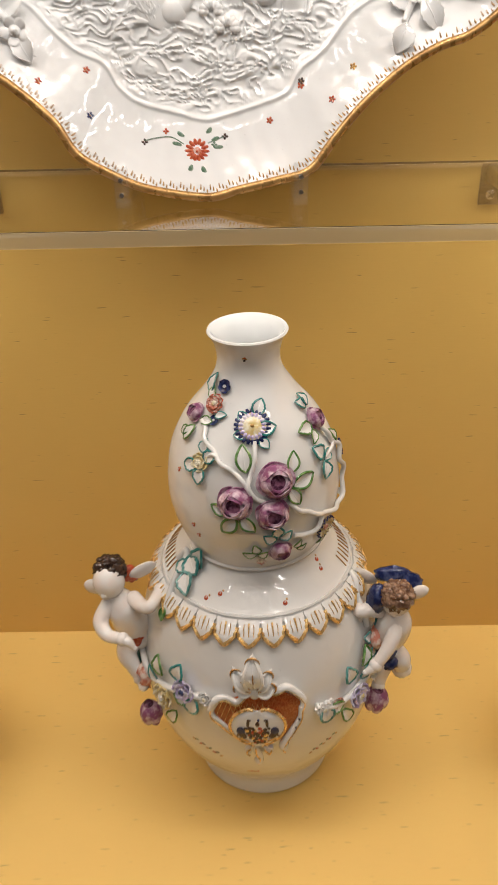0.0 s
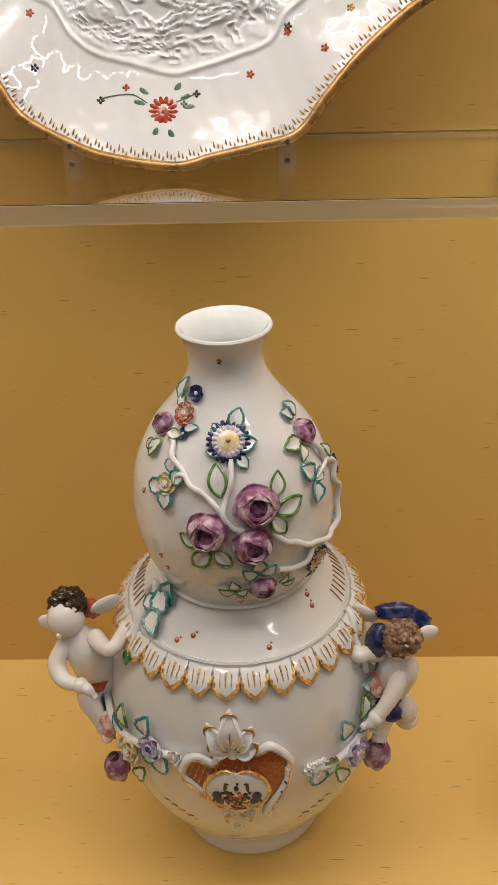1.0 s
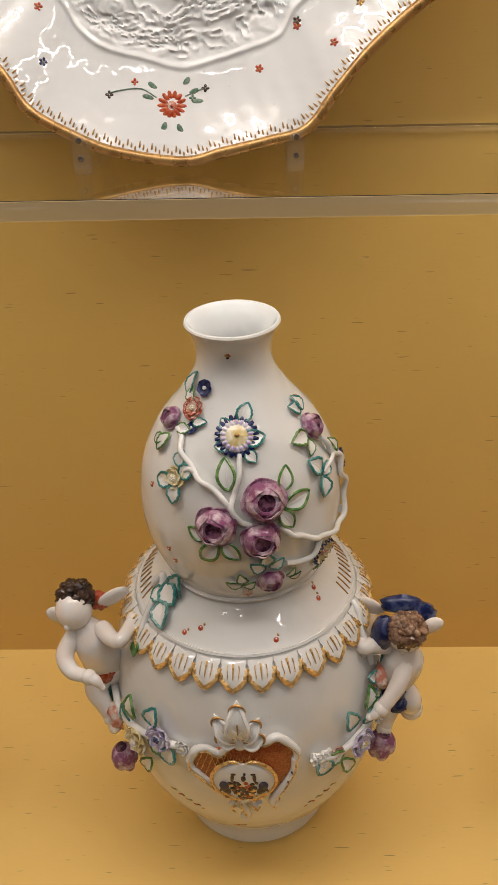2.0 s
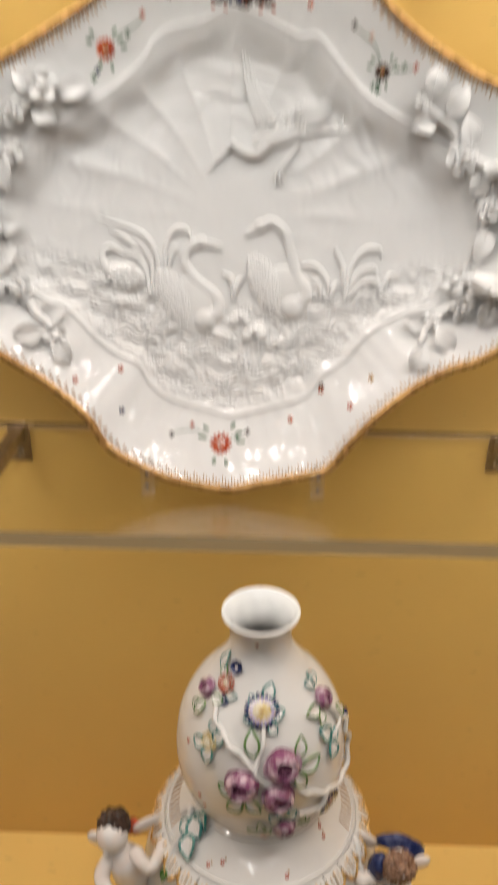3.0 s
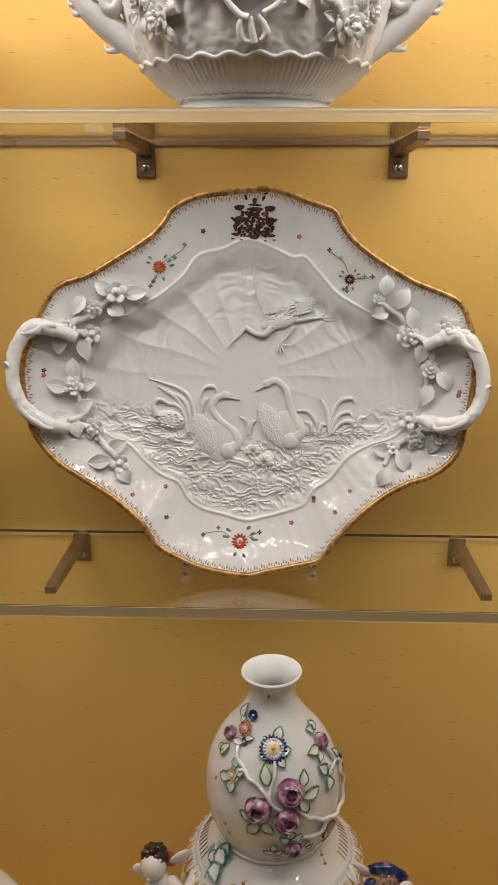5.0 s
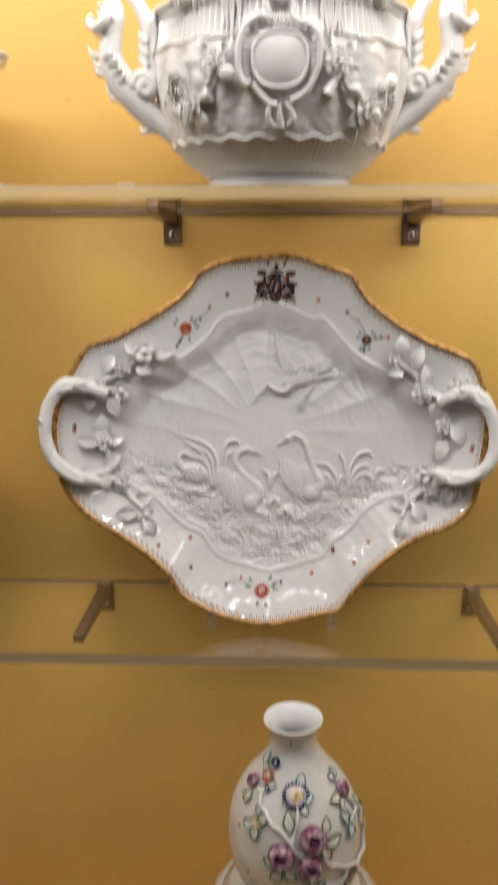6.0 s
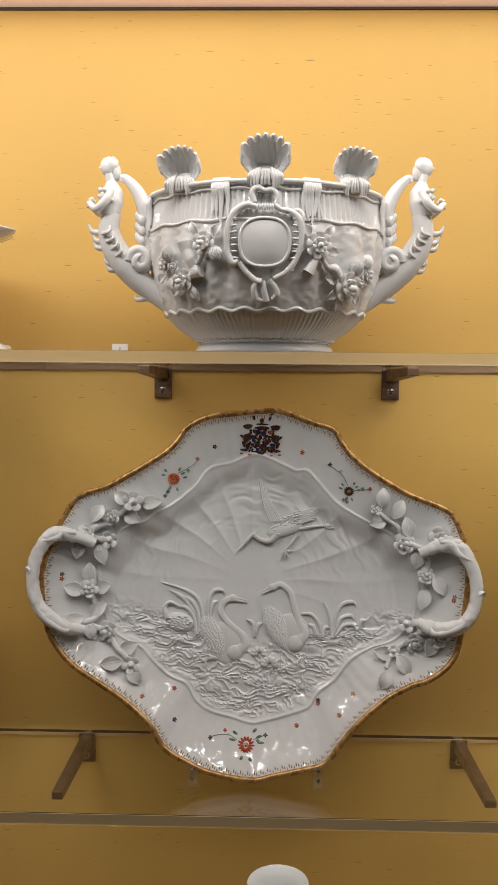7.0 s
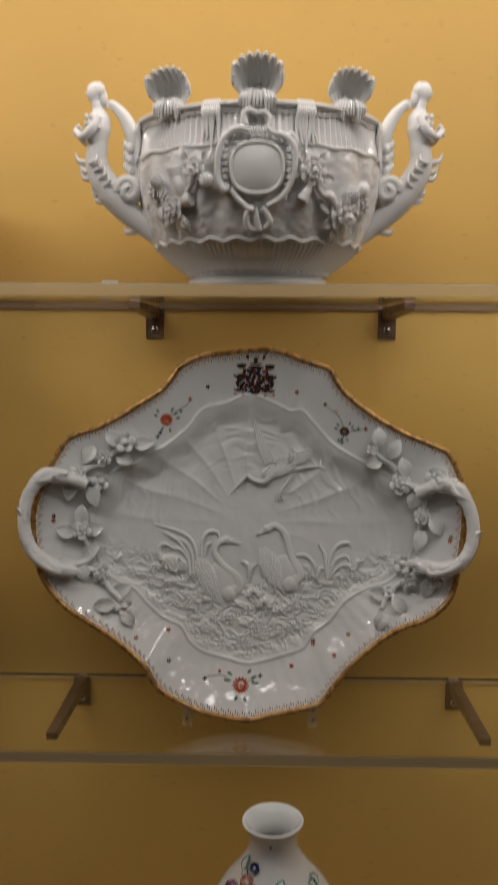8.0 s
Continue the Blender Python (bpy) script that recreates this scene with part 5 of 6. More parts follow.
for k, (u, v, turn) in enumerate(LEFT_LEAVES + RIGHT_LEAVES):
    g = Geo()
    leaf(g, on_plate(u, v, turn, 0.0025) @ Matrix.Translation((0, -0.0105, 0)), 0.022 + 0.003 * math.sin(k * 1.9), 0.0140, 0, 0, 0.16, 7, 0.045)
    for j in range(1, 6):
        for s in (-1, 1):
            y = 0.003 * j
            g.add(tube([(0, y, 0.0032 + 0.0003 * j), (s * 0.0030, y + 0.0018, 0.0042), (s * 0.0052, y + 0.003, 0.0046)], [0.0005, 0.0003], 4), 0, on_plate(u, v, turn, 0.0005) @ Matrix.Translation((0, -0.0105, 0)))
    part("leaf", g, PORCELAIN_WHITE, platter)
for pts in ([(-0.200, 0.052), (-0.180, 0.064), (-0.163, 0.072), (-0.148, 0.086), (-0.139, 0.095)], [(-0.195, 0.052), (-0.178, 0.052), (-0.164, 0.051)], [(-0.205, -0.045), (-0.185, -0.042), (-0.172, -0.035), (-0.178, -0.018), (-0.183, -0.005)], [(-0.182, -0.046), (-0.160, -0.052), (-0.148, -0.068), (-0.138, -0.076), (-0.130, -0.086)],
            [(0.210, 0.060), (0.190, 0.058), (0.172, 0.066), (0.160, 0.082), (0.148, 0.090), (0.136, 0.099)], [(0.196, 0.052), (0.196, 0.040), (0.194, 0.028), (0.193, 0.012)], [(0.205, -0.030), (0.190, -0.036), (0.178, -0.045), (0.161, -0.057), (0.153, -0.075)], [(0.200, -0.026), (0.188, -0.024), (0.176, -0.026)]):
    part("stem", Geo().add(tube(plate_line(pts, 0.0022, 0.002), [0.0042, 0.0034, 0.0026], 9, 30), 0, PLATTER_AT), PORCELAIN_WHITE, platter)

# gilt teeth along the rim
g = Geo()
count = 470
for i in range(count):
    a = 2 * math.pi * i / count
    r = float(rim_r(a))
    step = 0.0052 + 0.0010 * math.sin(i * 2.7)
    u0, v0 = (r - 0.0022) * math.sin(a), (r - 0.0022) * math.cos(a)
    a2 = a + 0.002
    tan = Vector((float(rim_r(a2)) * math.sin(a2) - r * math.sin(a), float(rim_r(a2)) * math.cos(a2) - r * math.cos(a))).normalized()
    inw = Vector((tan.y, -tan.x))
    if inw.dot(Vector((u0, v0))) > 0:
        inw = -inw
    ln = 0.0020 + 0.0009 * (i % 3)
    c = Vector((u0, v0)) + inw * ln
    g.add(ball((c.x, c.y, float(plate_height(c.x, c.y)) + 0.0001), (0.00062, ln, 0.00040), Matrix.Rotation(math.atan2(-inw.x, inw.y), 3, "Z"), 6, 4), 0, PLATTER_AT)
tagged(part("gilt_teeth", g, GOLD_DULL, platter, "small gilt teeth along the rim"), kind="stuff")


# painted flowers, sprigs and the arms, drawn as plain dabs of enamel
def spot(g, u, v, ru, rv, turn=0, mat=0, high=0.0006):
    g.add(ball((0, 0, 0), (ru, rv, high), None, 9, 4), mat, on_plate(u, v, turn))


PAINT = (RED, GREY_GREEN, INK, BLUE, GOLD_DULL, PINK, MAUVE)


def painted(name, label, dabs):
    g = Geo()
    for d in dabs:
        spot(g, *d)
    part(name, g, PAINT, platter, label)


for u0, v0, r, heart in ((0.002, -0.166, 0.0095, 5), (-0.095, 0.124, 0.0075, 4), (0.106, 0.119, 0.0060, 4)):
    dabs = []
    petal = 2 if u0 > 0.05 else 0
    for k in range(14):
        a = 2 * math.pi * k / 14
        dabs.append((u0 + r * 0.62 * math.cos(a), v0 + r * 0.62 * math.sin(a), r * 0.40, r * 0.17, math.degrees(a), petal, 0.0006))
    dabs += [(u0, v0, r * 0.34, r * 0.34, 0, heart, 0.0010), (u0, v0, r * 0.15, r * 0.15, 0, 0, 0.0014)]
    for k, (du, dv) in enumerate(((-1.6, 0.5), (-1.3, 1.2), (1.4, 0.9), (1.7, 0.3), (0.6, -1.5), (-0.5, -1.4), (0.9, 1.5))):
        dabs.append((u0 + du * r, v0 + dv * r, r * 0.42, r * 0.20, math.degrees(math.atan2(dv, du)), 1, 0.0005))
    painted("painted_flower", "painted red flower with grey-green leaves", dabs)
stems = (([(-0.008, -0.161), (-0.018, -0.156), (-0.030, -0.157), (-0.038, -0.159)], (-0.038, -0.160, 2), (-0.022, -0.152, 0)), ([(0.010, -0.160), (0.017, -0.157), (0.022, -0.155)], (0.023, -0.155, 2), (0.015, -0.161, 1)),
         ([(-0.090, 0.130), (-0.080, 0.136), (-0.072, 0.142), (-0.069, 0.147)], (-0.069, 0.148, 0), (-0.079, 0.134, 1)), ([(-0.098, 0.116), (-0.101, 0.110), (-0.104, 0.105)], (-0.104, 0.104, 1), (-0.101, 0.109, 3)),
         ([(0.104, 0.125), (0.098, 0.136), (0.090, 0.142), (0.083, 0.147)], (0.083, 0.148, 2), (0.096, 0.141, 5)), ([(0.111, 0.120), (0.120, 0.120), (0.128, 0.122)], (0.129, 0.122, 0), (0.121, 0.122, 1)), ([(0.105, 0.113), (0.104, 0.108)], (0.104, 0.107, 1), (0.100, 0.109, 1)))
for line, (u, v, c), (u2, v2, c2) in stems:
    g = Geo()
    g.add(tube(plate_line(line, 0.0002), 0.00042, 5, 14), 1, PLATTER_AT)
    for k in range(4):
        a = 1.57 * k
        spot(g, u + 0.0014 * math.cos(a), v + 0.0014 * math.sin(a), 0.0013, 0.0010, math.degrees(a), c)
        spot(g, u2 + 0.0013 * math.cos(a), v2 + 0.0013 * math.sin(a), 0.0012, 0.0009, math.degrees(a), c2)
    part("painted_sprig", g, PAINT, platter)
for u, v, c in ((-0.050, 0.163, 2), (0.051, 0.161, 0), (-0.081, -0.110, 0), (-0.078, -0.142, 3), (-0.115, -0.119, 0), (0.057, -0.143, 0), (0.080, -0.118, 0), (0.103, -0.128, 0), (0.118, -0.105, 4), (0.225, 0.002, 0), (0.226, 0.006, 1), (-0.214, 0.010, 2), (-0.214, 0.005, 0), (0.080, -0.115, 2)):
    painted("painted_mark", "", [(u + 0.0016 * math.cos(1.26 * k), v + 0.0016 * math.sin(1.26 * k), 0.0013, 0.0010, 72 * k, c, 0.0005) for k in range(5)] + [(u, v, 0.0007, 0.0007, 0, 4, 0.0009)])
rnd = random.Random(12)
arms = [(0.003, 0.187, 0.0100, 0.0030, 0, 2, 0.0006), (0.003, 0.1905, 0.0085, 0.0012, 0, 2, 0.0009), (0.003, 0.1955, 0.0026, 0.0050, 0, 2, 0.0006), (0.003, 0.160, 0.0130, 0.0014, 0, 2, 0.0006), (0.003, 0.158, 0.0050, 0.0024, 0, 2, 0.0006)]
for s in (-1, 1):
    # the beasts beside the shield, then the shield's dense quarters
    for du, dv, ru, rv, turn, c in ((0.0165, 0.189, 0.0048, 0.0044, 0, 2), (0.0150, 0.1885, 0.0020, 0.0024, 0, 3), (0.0170, 0.178, 0.0036, 0.0085, 6, 2), (0.0205, 0.170, 0.0018, 0.0060, -14, 2), (0.0150, 0.168, 0.0020, 0.0070, 8, 2), (0.0205, 0.1615, 0.0040, 0.0016, 12, 2),
                                    (0.0235, 0.177, 0.0012, 0.0034, -40, 2), (0.0100, 0.1985, 0.0013, 0.0042, -20, 2), (0.0120, 0.2020, 0.0024, 0.0010, 20, 2), (0.0225, 0.1570, 0.0016, 0.0010, 0, 0), (0.0130, 0.1560, 0.0018, 0.0008, 10, 0)):
        arms.append((0.003 + s * du * 0.97, dv, ru * 1.25, rv * 1.15, s * turn, c, 0.0004))
    for k in range(60):
        du, dv = rnd.uniform(0.0004, 0.0135), rnd.uniform(0.1610, 0.1860)
        arms.append((0.003 + s * du, dv, rnd.uniform(0.0012, 0.0024), rnd.uniform(0.0018, 0.0036), rnd.uniform(-30, 30), (2, 2, 2, 2, 0, 2, 3, 2)[(k + (s > 0)) % 8], rnd.uniform(0.0003, 0.0005)))
painted("heraldic_emblem", "painted arms as plain dark, red and blue shapes", arms)


# the clear stand that holds it
stand = thing("plate_stand", (-0.03, 1.60, LOW_Z + 0.012), "clear acrylic plate stand under the platter", "plate stand")
top = LOW_Z + 0.0121
for x in (-0.0925, 0.0425):
    g = Geo()
    g.add(box(x - 0.0055, x + 0.0055, 1.556, 1.672, top, top + 0.004, 0.0008))
    g.add(box(x - 0.0055, x + 0.0055, 1.556, 1.560, top + 0.0042, top + 0.031, 0.0008))
    p = part("support", g, ACRYLIC, stand, smooth=False)
    p.visible_shadow = False
    back = box(-0.0055, 0.0055, -0.002, 0.002, 0, 0.15, 0.0008)
    p = part("back_leg", Geo().add(back, 0, Matrix.Translation((x, 1.640, top + 0.0045)) @ Matrix.Rotation(radians(-12.1), 4, "X")), ACRYLIC, stand, smooth=False)
    p.visible_shadow = False
    for z in (0.010, 0.021):
        part("screw", Geo().add(lathe([(0.0, 0.0), (0.0020, 0.0), (0.0017, 0.0008), (0.0, 0.0011)], 14), 0, Matrix.Translation((x, 1.5557, top + z)) @ Matrix.Rotation(radians(90), 4, "X")), STEEL, stand)


# ---- the scalloped bowl ----
BX, BY, BZ = -0.020, 1.558, UP_Z + 0.0121
BOWL = smooth_line([(0.067, 0.0), (0.0705, 0.002), (0.069, 0.006), (0.0655, 0.010), (0.072, 0.014), (0.087, 0.024), (0.100, 0.038), (0.108, 0.056), (0.114, 0.078),
                    (0.1175, 0.100), (0.1180, 0.118), (0.1160, 0.134), (0.1155, 0.145), (0.1190, 0.151)], 110)
DEPTH = 0.84


def bowl_point(deg, z, off=0.0):
    """The place and outward normal on the bowl at the angle (0 faces the front, plus goes to the right) and height."""
    zs, rs = BOWL[:, 1], BOWL[:, 0]
    zz = np.maximum.accumulate(zs)
    r = float(np.interp(z, zz, rs))
    slope = float(np.interp(z + 0.003, zz, rs) - np.interp(z - 0.003, zz, rs)) / 0.006
    a = radians(deg)
    n = Vector((math.sin(a) * DEPTH, -math.cos(a), -slope * DEPTH)).normalized()
    return Vector((BX + r * math.sin(a), BY - r * DEPTH * math.cos(a), BZ + z)) + n * off, n


def on_bowl(deg, z, turn=0.0, off=0.0):
    p, n = bowl_point(deg, z, off)
    return frame_at(p, n, (0, 0, 1), turn)


bowl = thing("bowl", (BX, BY, BZ), "white porcelain bowl with scallop shells and figure handles", "bowl")
SEG = 480
inner = [(r - 0.005, z) for r, z in BOWL[::-1] if z > 0.02]
prof = [(0.0, 0.002), (0.060, 0.002)] + [tuple(q) for q in BOWL] + [(0.1175, 0.1525)] + inner + [(0.0, 0.02)]
v, f = lathe(prof, SEG)
v = np.array(v)
a = np.arctan2(v[:, 1], v[:, 0])
r = np.hypot(v[:, 0], v[:, 1])
ring = np.repeat(np.arange(len(prof)), SEG)
outer = (ring >= 2) & (ring < 2 + len(BOWL))
z = v[:, 2]
swell = np.where(outer & (z > 0.012) & (z < 0.040), 0.0005 * np.cos(120 * a), 0)
swell += np.where(outer & (z > 0.119) & (z < 0.148), 0.0009 * np.cos(120 * a), 0)
swell += np.where(outer & (z > 0.040) & (z < 0.118), 0.0026 * np.sin(np.clip((z - 0.04) / 0.078, 0, 1) * math.pi) * np.cos(22 * a + 2 * np.sin(3 * a)) + 0.0009 * vnoise(a * 22, z * 420, 11), 0)
k = (r + swell) / np.maximum(r, 1e-6)
v = v * np.stack([k, k * DEPTH, np.ones_like(k)], -1)
part("body", Geo().add((v, f), 0, Matrix.Translation((BX, BY, BZ))), PORCELAIN_WHITE, bowl)
for name, zz, rad, wave, n in (("wavy_band", 0.0385, 0.0019, 0.0016, 26), ("wavy_band", 0.1185, 0.0015, 0.0010, 18), ("wavy_band", 0.1455, 0.0012, 0.0009, 22), ("rim", 0.1515, 0.0026, 0.0, 1), ("foot_bead", 0.0125, 0.0012, 0.0006, 60)):
    g = Geo().add(tube([bowl_point(360 * i / 240, zz + wave * math.sin(n * 2 * math.pi * i / 240), 0.0004 if rad < 0.0025 else -0.001)[0] for i in range(240)], rad, 8, closed=True))
    part(name, g, PORCELAIN_WHITE, bowl)


def shell(deg, size):
    """A fluted scallop that stands on the rim, hollow towards the outside."""
    g = Geo()
    m = Matrix.Translation(bowl_point(deg, 0.150, -0.002)[0]) @ Matrix.Rotation(radians(deg * 0.35), 4, "Z") @ Matrix.Rotation(radians(-4), 4, "X") @ Matrix.Scale(size, 4)

    def place(u, v):
        s = 2 * u - 1
        rib = abs(math.sin(math.pi * 7.0 * u))
        flute = 2 * rib ** 0.7 - 1
        lobe = 1 - 0.17 * v * (1 - rib ** 0.6)
        x = s * (0.0060 + 0.0195 * math.sin(math.pi * 0.5 * v ** 0.8)) * (1 - 0.10 * max(0, v - 0.75) / 0.25 * s * s) * lobe
        z = 0.005 + 0.034 * v * (1 - 0.34 * s * s - 0.14 * s ** 6) * lobe
        y = 0.0130 * (1 - s * s) * math.sin(math.pi * min(1, v * 0.8 + 0.1)) - 0.0170 * v * v - 0.0026 * flute * (0.25 + 0.75 * v)
        return x, y + 0.002, z
    g.add(sheet(place, 97, 9, 0.0022))
    for t in (0.42, 0.72):
        g.add(tube([Vector(place(u, t)) + Vector((0, -0.0012, 0)) for u in np.linspace(0.04, 0.96, 70)], 0.0007, 5))
    g.add(ball((0, 0.000, 0.004), (0.0145, 0.006, 0.0085), None, 18, 10))
    g.add(ball((0, 0.009, 0.012), (0.0085, 0.0035, 0.0065), None, 16, 10))
    for s in (-1, 1):
        for j in range(4):
            g.add(tube([(s * (0.0055 + 0.0020 * j), -0.0045, 0.011 - 0.001 * j), (s * (0.0070 + 0.0026 * j), -0.0068, 0.003), (s * (0.0075 + 0.0024 * j), -0.0050, -0.009 + 0.002 * j)], [0.0016, 0.0020, 0.0009], 7, 9))
    for j in range(3):
        g.add(tube([(0.002 * (j - 1), -0.0065, 0.008), (0.003 * (j - 1), -0.0075, 0.001), (0.0032 * (j - 1), -0.006, -0.004)], 0.0012, 6, 8))
    part("scallop_shell", Geo().add((np.concatenate(g.v), g.f), 0, m), PORCELAIN_WHITE, bowl, "fluted white scallop shell")


for deg, size in ((0, 1.0), (-42, 0.91), (44, 0.91)):
    shell(deg, size)


def weed(deg):
    """Weed that hangs over the rim in wet strands."""
    g = Geo()
    rnd = random.Random(int(deg) + 200)
    for j in range(9):
        d = deg + (j - 4) * 0.85
        low = 0.122 - 0.012 * rnd.random() + 0.0016 * abs(j - 4)
        g.add(tube([bowl_point(d, 0.150, -0.003)[0] + Vector((0, 0, 0.004)), bowl_point(d, 0.148, 0.0035)[0], bowl_point(d + rnd.uniform(-1, 1), 0.136, 0.0030)[0], bowl_point(d + rnd.uniform(-1.5, 1.5), low, 0.0020)[0]], [0.0020, 0.0022, 0.0018, 0.0010], 7, 18))
    part("hanging_weed", g, PORCELAIN_WHITE, bowl)


for deg in (-20, 21, -74, 76):
    weed(deg)

# mirror-like cartouche in front
cz = 0.097
oval = [(10.6 * math.copysign(abs(math.sin(t)) ** 0.8, math.sin(t)), cz + 0.0205 * math.copysign(abs(math.cos(t)) ** 0.8, math.cos(t))) for t in np.linspace(0, 2 * math.pi, 60, endpoint=False)]
g = Geo()
g.add(sheet(lambda u, v: tuple(bowl_point((2 * u - 1) * 10.3 * max(0.05, 1 - (2 * v - 1) ** 4) ** 0.5, cz + 0.0200 * (2 * v - 1), 0.0045 + 0.0025 * math.sin(math.pi * u) * math.sin(math.pi * v))[0]), 15, 15, 0.003))
g.add(tube([bowl_point(d, z, 0.0060)[0] for d, z in oval], 0.0017, 8, closed=True))
field = part("cartouche", g, PORCELAIN_WHITE, bowl, "smooth oval field in a scrolled frame")
for pts, rad in (([(-4, 0.124), (-11, 0.126), (-18, 0.119), (-21.5, 0.105), (-22, 0.088), (-19, 0.077), (-15.5, 0.078)], [0.0030, 0.0042, 0.0048, 0.0042, 0.0038, 0.0046, 0.0036]),
                 ([(5, 0.127), (9, 0.122), (15, 0.120), (20, 0.113), (21, 0.100), (19.5, 0.084), (14, 0.070), (6, 0.063)], [0.0036, 0.0030, 0.0040, 0.0052, 0.0040, 0.0036, 0.0040, 0.0034]),
                 ([(-15, 0.077), (-11, 0.069), (-6, 0.062), (-2, 0.060)], [0.0036, 0.0036, 0.0040, 0.0046]),
                 ([(-6, 0.128), (-7.5, 0.137), (-4.5, 0.143), (0, 0.139), (4, 0.140), (7, 0.134), (6, 0.126)], [0.0034, 0.0044, 0.0048, 0.0036, 0.0040, 0.0034, 0.0028]),
                 ([(14, 0.118), (19, 0.121), (21.5, 0.116), (19.5, 0.110), (17.5, 0.113)], [0.0028, 0.0038, 0.0042, 0.0034, 0.0022]),
                 ([(-4, 0.062), (-6.5, 0.054), (-5, 0.046), (-1, 0.044)], [0.0036, 0.0042, 0.0040, 0.0028]), ([(3, 0.062), (6.5, 0.056), (8, 0.050), (5, 0.045)], [0.0030, 0.0036, 0.0042, 0.0028]), ([(-1, 0.061), (0, 0.052), (1.5, 0.044)], [0.0032, 0.0040, 0.0044])):
    part("scroll", Geo().add(tube([bowl_point(d * 0.74, z + 0.003, 0.0050)[0] for d, z in pts], [q * 0.74 for q in rad], 10, 40)), PORCELAIN_WHITE, field)
g = Geo()
for j in range(9):
    for s in (-1, 1):
        if s > 0 or j < 7:
            zz = 0.117 - 0.0055 * j
            g.add(ball((0, 0, 0.002), (0.0036, 0.0014, 0.0022), None, 8, 5), 0, on_bowl(s * (13.2 - 0.10 * (j - 4) ** 2 * (j > 4)), zz, s * 14 * (j - 4) / 4, 0.003))
for j in range(7):
    g.add(ball((0, 0, 0.002), (0.0012, 0.0034, 0.0022), None, 8, 5), 0, on_bowl(-3.3 + 1.1 * j, 0.127, 0, 0.004))
tagged(part("gadroons", g, PORCELAIN_WHITE, field), kind="stuff")


# garlands of flowers, pods and small shells
def bowl_flower(deg, z, r, n, layers):
    g = Geo()
    if layers > 2:
        posy(g, on_bowl(deg, z, 17 * deg, 0.003), r * 1.1, 7, 3)
    else:
        posy(g, on_bowl(deg, z, 17 * deg, 0.003), r * 1.1, min(n, 8), 2)
    part("blossom", g, PORCELAIN_WHITE, bowl)


for deg, z, r, n, layers in ((-27, 0.098, 0.0105, 6, 3), (-41, 0.067, 0.0110, 6, 3), (-53, 0.083, 0.0085, 5, 2), (-46, 0.080, 0.0065, 5, 2), (23.5, 0.096, 0.0120, 11, 2), (42, 0.062, 0.0140, 7, 3), (56, 0.074, 0.0090, 6, 2), (50, 0.066, 0.0080, 5, 2)):
    bowl_flower(deg, z, r, n, layers)
for deg, z, turn, size in ((-21.5, 0.088, 20, 0.9), (-49, 0.092, -30, 0.9), (46, 0.080, 10, 1.0), (53, 0.086, -25, 0.9), (-33, 0.074, 60, 0.8)):
    g = Geo()
    m = on_bowl(deg, z, turn, 0.003)
    for j in range(7):
        t = (j - 3) / 3.6
        g.add(ball((0.0070 * t, 0, 0.003), (0.0017, 0.0080 * math.sqrt(1.1 - t * t), 0.0050 * math.sqrt(1.1 - t * t)), None, 8, 8), 0, m @ Matrix.Scale(size, 4))
    part("ribbed_shell", g, PORCELAIN_WHITE, bowl)
for pts, rad in (([(-38, 0.100), (-37, 0.092), (-35, 0.084), (-34, 0.076)], [0.0068, 0.0052, 0.0060, 0.0044]), ([(-30, 0.074), (-34, 0.072), (-38, 0.069)], [0.0058, 0.0048, 0.0020]), ([(24, 0.090), (22, 0.080), (20, 0.072)], [0.0022, 0.0040, 0.0056]),
                 ([(25, 0.088), (29, 0.078), (33, 0.076), (36, 0.070)], [0.0020, 0.0026, 0.0056, 0.0048]), ([(-27, 0.094), (-30, 0.084), (-36, 0.074), (-41, 0.067)], [0.0022, 0.0026, 0.0022, 0.0020]), ([(-40, 0.066), (-35, 0.055), (-34, 0.048)], [0.0026, 0.0030, 0.0012])):
    part("pod", Geo().add(tube([bowl_point(d, z, 0.0045)[0] for d, z in pts], rad, 10, 24)), PORCELAIN_WHITE, bowl)
for deg, z, turn in ((-31, 0.106, 30), (-23, 0.104, -40), (-45, 0.062, 130), (-37, 0.060, -150), (-30, 0.092, -60), (27, 0.104, -40), (20, 0.104, 40), (18, 0.094, 90), (28, 0.092, -100), (37, 0.058, 130), (40, 0.050, 170), (48, 0.056, -130), (47, 0.072, -40), (36, 0.066, 80), (-55, 0.074, 120), (-50, 0.070, 170)):
    g = Geo()
    leaf(g, on_bowl(deg, z, turn, 0.002), 0.013, 0.0075, 0, 0, 0.22, 4, 0.05)
    part("leaf", g, PORCELAIN_WHITE, bowl)


